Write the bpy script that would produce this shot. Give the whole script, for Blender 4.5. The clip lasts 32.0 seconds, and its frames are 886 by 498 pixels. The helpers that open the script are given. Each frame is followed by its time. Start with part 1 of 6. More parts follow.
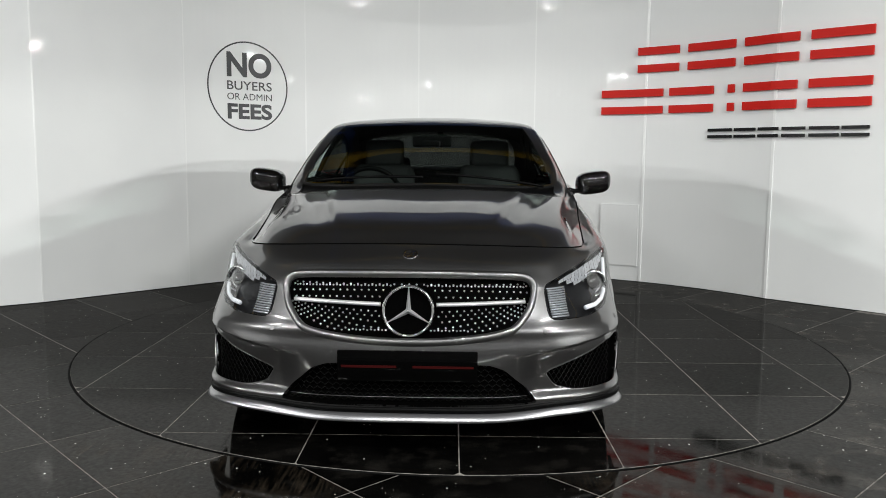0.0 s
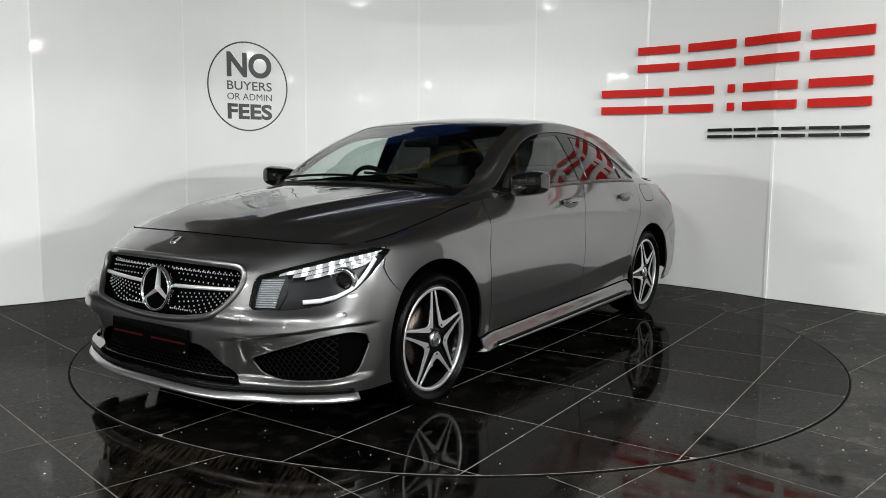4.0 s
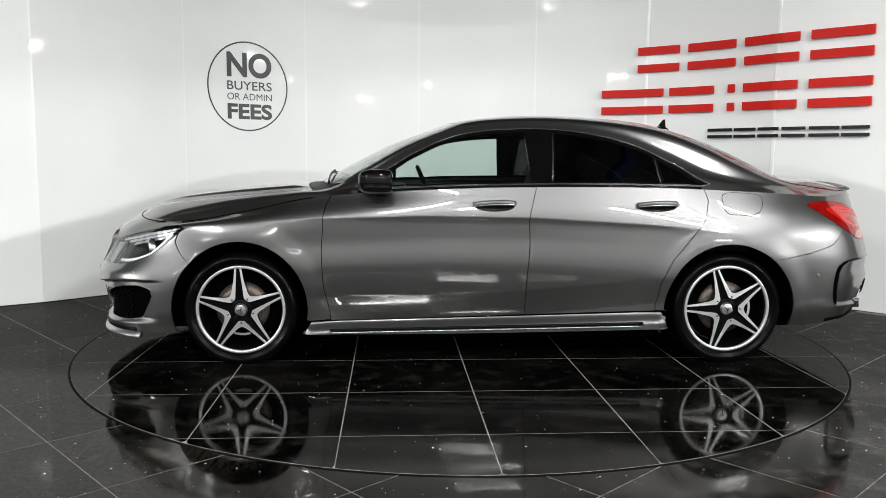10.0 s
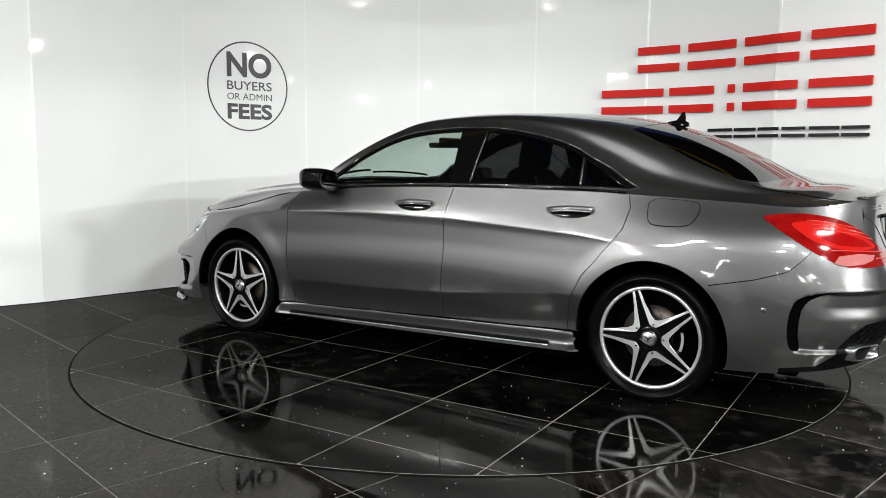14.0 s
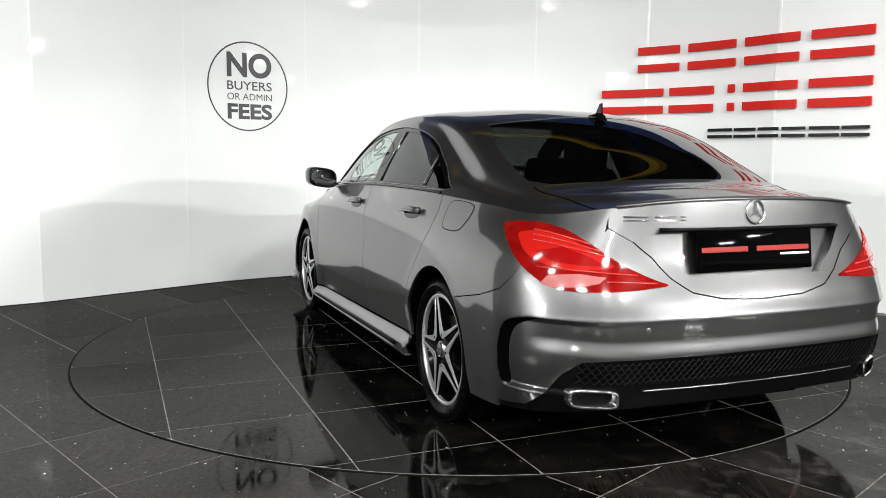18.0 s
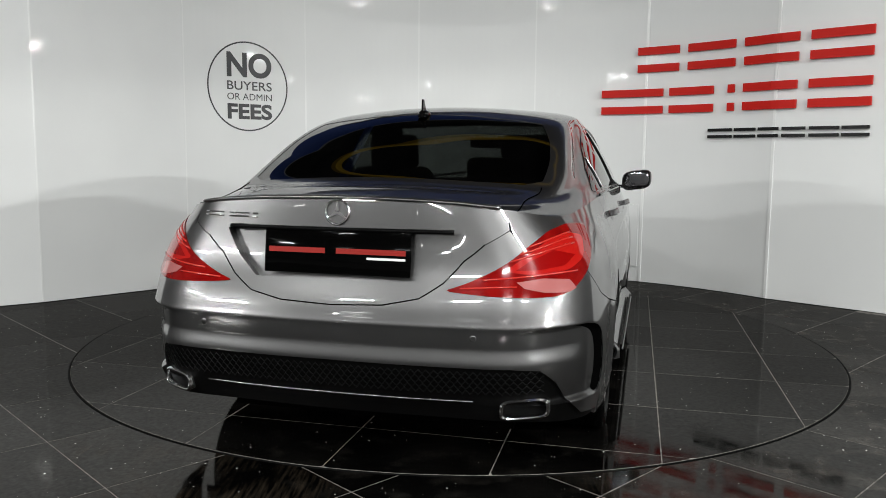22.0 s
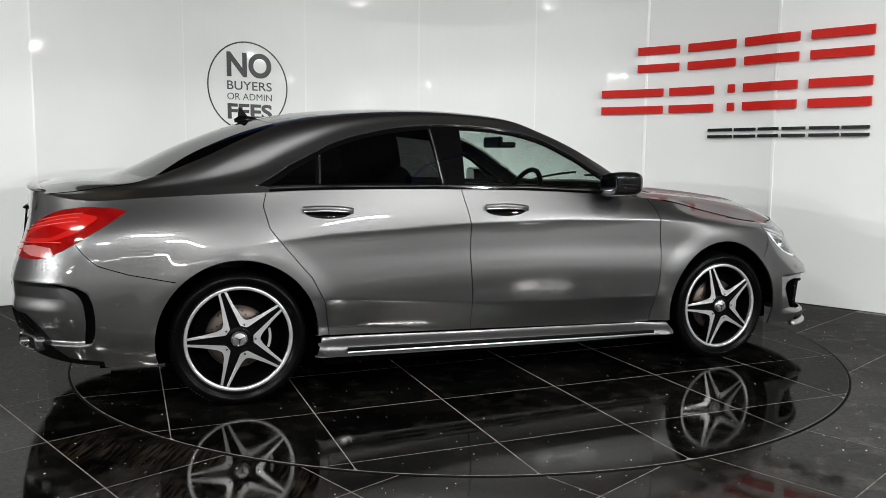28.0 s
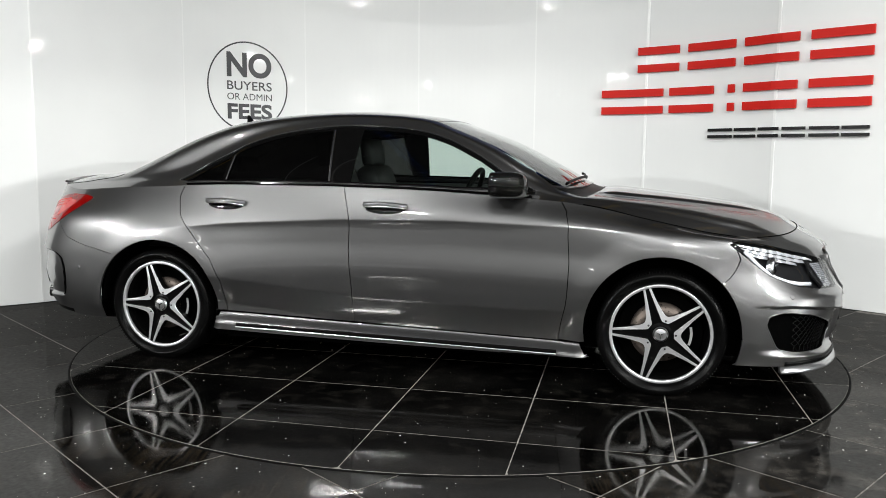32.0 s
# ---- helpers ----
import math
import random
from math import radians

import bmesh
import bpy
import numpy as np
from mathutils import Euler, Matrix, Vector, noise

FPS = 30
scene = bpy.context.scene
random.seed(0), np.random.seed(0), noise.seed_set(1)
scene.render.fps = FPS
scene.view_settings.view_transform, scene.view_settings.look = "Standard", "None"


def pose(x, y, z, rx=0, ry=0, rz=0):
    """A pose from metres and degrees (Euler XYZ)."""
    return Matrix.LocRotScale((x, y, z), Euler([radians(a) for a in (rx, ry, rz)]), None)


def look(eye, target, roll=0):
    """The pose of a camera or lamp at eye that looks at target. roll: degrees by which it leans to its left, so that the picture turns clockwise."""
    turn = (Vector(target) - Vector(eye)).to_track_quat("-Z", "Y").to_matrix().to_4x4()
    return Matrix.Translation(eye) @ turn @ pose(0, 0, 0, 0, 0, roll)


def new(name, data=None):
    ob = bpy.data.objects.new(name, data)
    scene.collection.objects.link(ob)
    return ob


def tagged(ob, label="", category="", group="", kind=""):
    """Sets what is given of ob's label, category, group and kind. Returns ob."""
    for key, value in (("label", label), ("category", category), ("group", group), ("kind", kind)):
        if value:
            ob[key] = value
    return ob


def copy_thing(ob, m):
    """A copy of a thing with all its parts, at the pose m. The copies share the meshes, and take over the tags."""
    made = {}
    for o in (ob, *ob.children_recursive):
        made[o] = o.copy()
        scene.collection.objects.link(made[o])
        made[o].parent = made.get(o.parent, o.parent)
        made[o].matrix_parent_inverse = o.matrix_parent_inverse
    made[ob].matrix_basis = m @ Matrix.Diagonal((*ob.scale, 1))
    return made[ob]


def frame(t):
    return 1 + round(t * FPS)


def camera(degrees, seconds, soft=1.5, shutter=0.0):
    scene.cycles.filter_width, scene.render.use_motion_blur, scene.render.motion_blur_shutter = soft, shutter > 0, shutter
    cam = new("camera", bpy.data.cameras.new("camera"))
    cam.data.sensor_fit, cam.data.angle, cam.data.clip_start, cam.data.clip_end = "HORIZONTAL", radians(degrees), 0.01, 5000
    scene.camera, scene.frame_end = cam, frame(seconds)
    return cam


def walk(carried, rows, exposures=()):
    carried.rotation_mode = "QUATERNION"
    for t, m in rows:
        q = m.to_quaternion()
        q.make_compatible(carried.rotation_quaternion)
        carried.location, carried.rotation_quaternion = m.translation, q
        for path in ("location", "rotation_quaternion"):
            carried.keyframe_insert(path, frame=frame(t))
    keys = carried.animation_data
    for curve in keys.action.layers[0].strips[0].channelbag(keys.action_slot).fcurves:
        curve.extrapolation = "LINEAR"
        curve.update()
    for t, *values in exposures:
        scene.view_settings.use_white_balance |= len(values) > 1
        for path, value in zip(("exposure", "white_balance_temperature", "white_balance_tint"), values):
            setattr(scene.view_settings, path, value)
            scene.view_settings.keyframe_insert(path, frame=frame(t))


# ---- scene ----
# A car on a turntable in front of a curved white panel wall, in a dark workshop hall.

# ---- camera ----
cam = camera(58.74, 32.0, soft=0.9)
EYE = look((0.0, -4.975, 1.137), (-0.092, -0.009, 0.5637), 0.5)
walk(cam, [(0.0, EYE), (32.0, EYE)], exposures=[(0.0, -0.11), (3.0, -0.08), (6.0, -0.04), (8.0, -0.06), (9.0, 0.02), (11.0, 0.18), (14.0, 0.18), (17.0, 0.42), (18.0, 0.38), (20.0, -0.04), (21.0, -0.13), (22.0, -0.28), (23.0, -0.42), (24.0, -0.3), (25.5, -0.17), (28.0, -0.06), (29.0, 0.08), (30.5, 0.18), (32.0, 0.2)])

# ---- world and lamps ----
world = bpy.data.worlds.new("world")
scene.world = world
world.use_nodes = True
world.node_tree.nodes["Background"].inputs[0].default_value = (0.02, 0.02, 0.022, 1)
world.node_tree.nodes["Background"].inputs[1].default_value = 0.3


def area_lamp(name, eye, target, sx, sy, watts, color=(0.99, 1.0, 0.985)):
    d = bpy.data.lights.new(name, "AREA")
    d.shape, d.size, d.size_y, d.energy, d.color = "RECTANGLE", sx, sy, watts, color
    ob = new(name, d)
    ob.matrix_world = look(eye, target)
    return ob


# rows of strip lamps that hang under the hall's roof
LAMPS = [(-7.5, -13.2, 3.3), (-2.4, -13.2, 3.2), (2.0, -13.2, 3.4), (6.8, -13.2, 3.2), (-5.6, -10.0, 5.4), (-1.9, -10.0, 5.4), (1.9, -10.0, 5.4), (5.6, -10.0, 5.4),
         (-5.0, -7.0, 5.4), (0.0, -7.2, 5.4), (5.0, -7.0, 5.4), (-4.0, -3.6, 4.4), (3.6, -3.6, 4.4), (11.0, -9.5, 3.6), (10.6, -6.0, 3.9), (-11.0, -9.5, 3.6), (-10.6, -6.0, 3.9)]
LAMP_W = [45, 45, 60, 70, 215, 235, 320, 400, 212, 200, 360, 64, 118, 545, 480, 400, 355]
for (lx, ly, lz), w in zip(LAMPS, LAMP_W):
    far = ly < -12 or abs(lx) > 10
    aim = (lx * 0.6, ly * 0.65, 0) if far else (lx, ly, 0)
    area_lamp("strip_lamp_light", (lx, ly, lz - (0.09 if far else 0.045)), aim, 1.2, 0.018 if far else 0.06, w)

# ---- materials ----


def material(name, color=(0.5, 0.5, 0.5), rough=0.5, metal=0.0, coat=0.0, coat_rough=0.03, spec=0.5):
    m = bpy.data.materials.new(name)
    m.use_nodes = True
    b = m.node_tree.nodes["Principled BSDF"]
    b.inputs["Base Color"].default_value = (*color, 1)
    b.inputs["Roughness"].default_value = rough
    b.inputs["Metallic"].default_value = metal
    b.inputs["Coat Weight"].default_value = coat
    b.inputs["Coat Roughness"].default_value = coat_rough
    b.inputs["Specular IOR Level"].default_value = spec
    return m


def tex(m, kind, scale, detail=4.0, **kw):
    nt = m.node_tree
    co = nt.nodes.new("ShaderNodeTexCoord")
    n = nt.nodes.new(kind)
    n.inputs["Scale"].default_value = scale
    if "Detail" in n.inputs:
        n.inputs["Detail"].default_value = detail
    nt.links.new(co.outputs["Object"], n.inputs["Vector"])
    return n


def ramp(m, src, stops):
    nt = m.node_tree
    r = nt.nodes.new("ShaderNodeValToRGB")
    els = r.color_ramp.elements
    while len(els) < len(stops):
        els.new(0.5)
    for e, (p, c) in zip(els, stops):
        e.position, e.color = p, (*c, 1) if len(c) == 3 else c
    nt.links.new(src, r.inputs[0])
    return r.outputs[0]


def mixc(m, fac, a, b, mode="MIX"):
    nt = m.node_tree
    x = nt.nodes.new("ShaderNodeMix")
    x.data_type, x.blend_type = "RGBA", mode
    for sock, v in ((x.inputs[0], fac), (x.inputs[6], a), (x.inputs[7], b)):
        if isinstance(v, (int, float)):
            sock.default_value = v
        elif isinstance(v, tuple):
            sock.default_value = (*v, 1)
        else:
            nt.links.new(v, sock)
    return x.outputs[2]


def bsdf(m):
    return m.node_tree.nodes["Principled BSDF"]


def bump(m, src, strength, dist=0.001):
    nt = m.node_tree
    b = nt.nodes.new("ShaderNodeBump")
    b.inputs["Strength"].default_value = strength
    b.inputs["Distance"].default_value = dist
    nt.links.new(src, b.inputs["Height"])
    nt.links.new(b.outputs[0], bsdf(m).inputs["Normal"])


def grey(v):
    return (v, v, v)


# polished black porcelain with pale flecks, dusty smears and an even sheen
def porcelain(name, streaks=False, dust=1.0):
    # dust multiplies the dark base tones, so higher values give a paler tile
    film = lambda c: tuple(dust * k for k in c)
    m = bpy.data.materials.new(name)
    m.use_nodes = True
    nt = m.node_tree
    nt.nodes.remove(nt.nodes["Principled BSDF"])
    wide = tex(m, "ShaderNodeTexNoise", 2.3, 6)
    mid = tex(m, "ShaderNodeTexNoise", 9.0, 6)
    fine = tex(m, "ShaderNodeTexNoise", 60.0, 4)
    oi = nt.nodes.new("ShaderNodeObjectInfo")
    far = nt.nodes.new("ShaderNodeMath")  # every tile shows another cut of the pattern
    far.operation = "MULTIPLY"
    far.inputs[1].default_value = 60.0
    nt.links.new(oi.outputs["Random"], far.inputs[0])
    for n in (wide, mid, fine):
        n.noise_dimensions = "4D"
        nt.links.new(far.outputs[0], n.inputs["W"])
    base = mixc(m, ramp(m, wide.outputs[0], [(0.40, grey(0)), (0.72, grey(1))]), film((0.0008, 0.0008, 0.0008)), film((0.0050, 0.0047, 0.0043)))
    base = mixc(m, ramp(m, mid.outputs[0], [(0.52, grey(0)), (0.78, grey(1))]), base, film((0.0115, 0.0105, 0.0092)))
    if streaks:  # brown grit dragged over the tile by tyres
        drag = tex(m, "ShaderNodeTexNoise", 1.0, 5)
        mp = nt.nodes.new("ShaderNodeMapping")
        mp.vector_type = "TEXTURE"
        mp.inputs["Scale"].default_value = (1 / 75.0, 1 / 6.0, 1.0)
        mp.inputs["Rotation"].default_value = (0, 0, -math.pi / 4)
        co = nt.nodes.new("ShaderNodeTexCoord")
        nt.links.new(co.outputs["Object"], mp.inputs[0])
        nt.links.new(mp.outputs[0], drag.inputs["Vector"])
        where = tex(m, "ShaderNodeTexNoise", 3.2, 3)
        mask = mixc(m, 1.0, ramp(m, drag.outputs[0], [(0.42, grey(0)), (0.66, grey(1))]), ramp(m, where.outputs[0], [(0.40, grey(0)), (0.60, grey(1))]), "MULTIPLY")
        base = mixc(m, mask, base, (0.020, 0.0155, 0.011))
    flecks = tex(m, "ShaderNodeTexVoronoi", 26.0)
    flecks.voronoi_dimensions = "2D"
    pick = nt.nodes.new("ShaderNodeSeparateColor")
    nt.links.new(flecks.outputs["Color"], pick.inputs[0])
    dot = ramp(m, flecks.outputs["Distance"], [(0.06, grey(1)), (0.10, grey(0))])
    some = ramp(m, pick.outputs[0], [(0.80, grey(0)), (0.84, grey(1))])
    base = mixc(m, mixc(m, 1.0, dot, some, "MULTIPLY"), base, (0.6, 0.59, 0.57))
    dif = nt.nodes.new("ShaderNodeBsdfDiffuse")
    nt.links.new(base, dif.inputs["Color"])
    gl = nt.nodes.new("ShaderNodeBsdfGlossy")
    gl.inputs["Color"].default_value = (1, 0.985, 0.96, 1)
    nt.links.new(ramp(m, mid.outputs[0], [(0.35, grey(0.035)), (0.75, grey(0.13))]), gl.inputs["Roughness"])
    bp = nt.nodes.new("ShaderNodeBump")
    bp.inputs["Strength"].default_value, bp.inputs["Distance"].default_value = 0.04, 0.002
    nt.links.new(wide.outputs[0], bp.inputs["Height"])
    nt.links.new(bp.outputs[0], gl.inputs["Normal"])
    # smears, and one tile more polished than the next
    sheen = ramp(m, fine.outputs[0], [(0.3, grey(0.066)), (0.7, grey(0.098))])
    each = ramp(m, oi.outputs["Random"], [(0.0, grey(0.8)), (1.0, grey(1.0))])
    sheen = mixc(m, 1.0, sheen, each, "MULTIPLY")
    mx = nt.nodes.new("ShaderNodeMixShader")
    nt.links.new(sheen, mx.inputs[0])
    nt.links.new(dif.outputs[0], mx.inputs[1])
    nt.links.new(gl.outputs[0], mx.inputs[2])
    nt.links.new(mx.outputs[0], nt.nodes["Material Output"].inputs[0])
    return m


M_TILE = porcelain("black_porcelain")
M_WORN = porcelain("worn_black_porcelain", True)
# the same porcelain with its base tones scaled up
M_PALER = porcelain("paler_black_porcelain", False, 4.5)
M_PALERWORN = porcelain("paler_worn_black_porcelain", True, 3.5)

M_GROUT = material("grey_grout", (0.16, 0.15, 0.14), 0.8)
_n = tex(M_GROUT, "ShaderNodeTexNoise", 30)
M_GROUT.node_tree.links.new(ramp(M_GROUT, _n.outputs[0], [(0.3, (0.05, 0.047, 0.043)), (0.7, (0.21, 0.195, 0.175))]), bsdf(M_GROUT).inputs["Base Color"])
M_RUBBER = material("black_rubber", grey(0.003), 0.7, spec=0.03)

# glossy white wall cladding
M_WALL = material("white_gloss_panel", (0.78, 0.79, 0.78), 0.035, spec=0.06)
_n = tex(M_WALL, "ShaderNodeTexNoise", 0.9, 3)
M_WALL.node_tree.links.new(ramp(M_WALL, _n.outputs[0], [(0.3, (0.74, 0.75, 0.745)), (0.7, (0.8, 0.81, 0.8))]), bsdf(M_WALL).inputs["Base Color"])
bump(M_WALL, tex(M_WALL, "ShaderNodeTexNoise", 2.0, 1).outputs[0], 0.22, 0.02)
M_STRIP = material("white_pvc_strip", (0.82, 0.83, 0.82), 0.3)
M_RED = material("red_acrylic", (0.52, 0.012, 0.007), 0.5, spec=0.15)
M_BLACKSIGN = material("black_acrylic", grey(0.008), 0.4, spec=0.15)
M_VINYL = material("dark_vinyl", (0.02, 0.021, 0.024), 0.45)
M_HALL = material("dark_hall_paint", (0.035, 0.035, 0.038), 0.8)
_n = tex(M_HALL, "ShaderNodeTexNoise", 0.6, 5)
M_HALL.node_tree.links.new(ramp(M_HALL, _n.outputs[0], [(0.3, (0.02, 0.02, 0.023)), (0.7, (0.06, 0.058, 0.056))]), bsdf(M_HALL).inputs["Base Color"])
M_HALLWALL = material("grey_hall_cladding", (0.3, 0.3, 0.3), 0.7)
_n = tex(M_HALLWALL, "ShaderNodeTexNoise", 0.5, 5)
M_HALLWALL.node_tree.links.new(ramp(M_HALLWALL, _n.outputs[0], [(0.3, (0.2, 0.2, 0.2)), (0.7, (0.32, 0.32, 0.31))]), bsdf(M_HALLWALL).inputs["Base Color"])
M_YELLOW = material("yellow_beam_paint", (0.4, 0.25, 0.02), 0.5)
M_BLUE = material("blue_beam_paint", (0.01, 0.03, 0.14), 0.5)
M_LAMPBODY = material("lamp_housing", (0.7, 0.7, 0.7), 0.4)

# ---- mesh helpers ----


def link_mesh(name, verts, faces, mat, parent=None, label="", smooth=False):
    me = bpy.data.meshes.new(name)
    me.from_pydata([tuple(map(float, v)) for v in verts], [], [tuple(map(int, f)) for f in faces])
    if smooth:
        me.polygons.foreach_set("use_smooth", [True] * len(me.polygons))
    me.materials.append(mat)
    me.update()
    ob = new(name, me)
    if parent:
        ob.parent = parent
    if label:
        tagged(ob, label)
    return ob


def part(name, bm, mat, parent=None, label="", smooth=True, angle=35):
    """Link a bmesh as one mesh object under a thing or a part."""
    if smooth:
        lim = radians(angle)
        for f in bm.faces:
            f.smooth = True
        for e in bm.edges:
            if len(e.link_faces) == 2 and e.calc_face_angle(0) > lim:
                e.smooth = False
    me = bpy.data.meshes.new(name)
    bm.to_mesh(me)
    bm.free()
    me.materials.append(mat)
    ob = new(name, me)
    if parent:
        ob.parent = parent
    if label:
        tagged(ob, label)
    return ob


def box(bm, x0, x1, y0, y1, z0, z1, bevel=0.0, seg=2):
    ret = bmesh.ops.create_cube(bm, size=1.0)
    vs = ret["verts"]
    for v in vs:
        v.co = Vector(((x0 + x1) / 2 + v.co.x * (x1 - x0), (y0 + y1) / 2 + v.co.y * (y1 - y0), (z0 + z1) / 2 + v.co.z * (z1 - z0)))
    if bevel:
        es = list({e for v in vs for e in v.link_edges})
        bmesh.ops.bevel(bm, geom=es, offset=bevel, segments=seg, affect="EDGES", profile=0.5)
    return bm


def prism(bm, pts, z0, z1, m=None):
    """A closed prism over the polygon pts; m places it."""
    m = m or Matrix()
    a = [bm.verts.new(m @ Vector((x, y, z0))) for x, y in pts]
    b = [bm.verts.new(m @ Vector((x, y, z1))) for x, y in pts]
    n = len(pts)
    bm.faces.new(a[::-1])
    bm.faces.new(b)
    for i in range(n):
        bm.faces.new((a[i], a[(i + 1) % n], b[(i + 1) % n], b[i]))
    return bm


def lathe(bm, prof, m=None, n=64, closed=False):
    """Turn the profile (radius, along) round the local z axis."""
    m = m or Matrix()
    rings = []
    for r, h in prof:
        rings.append([bm.verts.new(m @ Vector((r * math.cos(2 * math.pi * i / n), r * math.sin(2 * math.pi * i / n), h))) for i in range(n)])
    if closed:
        rings.append(rings[0])
    for a, b in zip(rings, rings[1:]):
        for i in range(n):
            j = (i + 1) % n
            bm.faces.new((a[i], a[j], b[j], b[i]))
    return bm


def tube(bm, pts, rad, n=8, closed=False, caps=True):
    """A round rod along pts; rad may be a number or a pair (wide, high)."""
    ra, rb = rad if isinstance(rad, tuple) else (rad, rad)
    pts = [Vector(p) for p in pts]
    rings = []
    cnt = len(pts)
    for i, p in enumerate(pts):
        a = pts[(i - 1) % cnt] if closed or i else p
        b = pts[(i + 1) % cnt] if closed or i < cnt - 1 else p
        t = (b - a).normalized()
        s = t.cross(Vector((0, 0, 1)))
        s = s.normalized() if s.length > 1e-4 else Vector((0, 1, 0))
        u = s.cross(t)
        rings.append([bm.verts.new(p + s * ra * math.cos(2 * math.pi * k / n) + u * rb * math.sin(2 * math.pi * k / n)) for k in range(n)])
    if closed:
        rings.append(rings[0])
    for a, b in zip(rings, rings[1:]):
        for k in range(n):
            j = (k + 1) % n
            bm.faces.new((a[k], b[k], b[j], a[j]))
    if caps and not closed:
        bm.faces.new(rings[0])
        bm.faces.new(rings[-1][::-1])
    return bm


# ---- the wall: an arc of panels that runs out straight at both ends ----
WC, WR = Vector((-0.03, -0.25)), 3.14
S_LEFT, S_RIGHT = -2.627, 3.039
WALL_H = 2.8


def wall_plan(s):
    """Place and inward normal on the wall's plan at s metres along it."""
    if S_LEFT <= s <= S_RIGHT:
        a = s / WR
        n = Vector((-math.sin(a), -math.cos(a)))
        return WC - n * WR, n
    if s > S_RIGHT:
        p, _ = wall_plan(S_RIGHT)
        d = Vector((0.735, -0.678)).normalized()
        return p + d * (s - S_RIGHT), Vector((d.y, -d.x))
    p, _ = wall_plan(S_LEFT)
    d = Vector((-0.69, -0.725)).normalized()
    q = min(S_LEFT - s, 1.22)
    p = p + d * q
    n = Vector((-d.y, d.x))
    if S_LEFT - s > 1.22:
        d = Vector((-0.8, -0.6))
        p = p + d * (S_LEFT - s - 1.22)
        n = Vector((-d.y, d.x))
    return p, n


def on_wall(s, z, off=0.0):
    p, n = wall_plan(s)
    return Vector((p.x + n.x * off, p.y + n.y * off, z))


def wall_slab(name, s0, s1, z0, z1, off, thick, mat, parent=None, label="", steps=None):
    k = steps or max(1, int((s1 - s0) / 0.06))
    vs, fs = [], []
    for i in range(k + 1):
        s = s0 + (s1 - s0) * i / k
        for z, o in ((z0, off), (z1, off), (z1, off + thick), (z0, off + thick)):
            vs.append(on_wall(s, z, o))
    for i in range(k):
        a, b = 4 * i, 4 * i + 4
        for c in range(4):
            d = (c + 1) % 4
            fs.append((a + c, a + d, b + d, b + c))
    fs += [(3, 2, 1, 0), (4 * k, 4 * k + 1, 4 * k + 2, 4 * k + 3)]
    return link_mesh(name, vs, fs, mat, parent, label)


wall = tagged(new("wall_back"), "curved showroom wall clad in glossy white panels", "wall", kind="structure")
SEAMS = [-5.4, S_LEFT - 1.22, S_LEFT, -1.472, -0.368, 0.772, 1.841, S_RIGHT, 4.25, 5.5]
for s0, s1 in zip(SEAMS, SEAMS[1:]):
    wall_slab("panel", s0 + 0.0015, s1 - 0.0015, 0.004, WALL_H, -0.012, 0.012, M_WALL, wall)
wall_slab("wall_core", -5.4, 5.5, 0.0, WALL_H, -0.08, 0.066, M_STRIP, wall)
for s in SEAMS[1:-1]:
    proud = 0.007 if s > 1.5 else 0.0015
    wide = 0.011 if s > 1.5 else 0.006
    wall_slab("cover_strip", s - wide, s + wide, 0.004, WALL_H - 0.002, 0.0, proud, M_STRIP, wall, steps=1)
hatch = tagged(new("access_hatch"), "small white square access hatch on the wall", "hatch")
wall_slab("hatch_door", 1.445, 1.815, 0.145, 0.722, 0.003, 0.012, M_WALL, hatch)

# ---- floor tiles at 45 degrees, 0.6 m square ----
floor = tagged(new("floor"), "polished black floor tiles laid diagonally with pale joints", "floor", kind="structure")
link_mesh("grout_bed", [(-5.9, -6.4, -0.0008), (5.9, -6.4, -0.0008), (5.9, 3.5, -0.0008), (-5.9, 3.5, -0.0008)], [(0, 1, 2, 3)], M_GROUT, floor)


def tile_mesh(size, mat):
    h, b = size / 2, 0.0012
    v = [(-h, -h, -0.012), (h, -h, -0.012), (h, h, -0.012), (-h, h, -0.012), (-h, -h, -b), (h, -h, -b), (h, h, -b), (-h, h, -b)]
    g = h - b
    v += [(-g, -g, 0), (g, -g, 0), (g, g, 0), (-g, g, 0)]
    f = [(8, 9, 10, 11)]
    for i in range(4):
        j = (i + 1) % 4
        f += [(i, j, 4 + j, 4 + i), (4 + i, 4 + j, 8 + j, 8 + i)]
    me = bpy.data.meshes.new("tile")
    me.from_pydata(v, [], f)
    me.materials.append(mat)
    return me


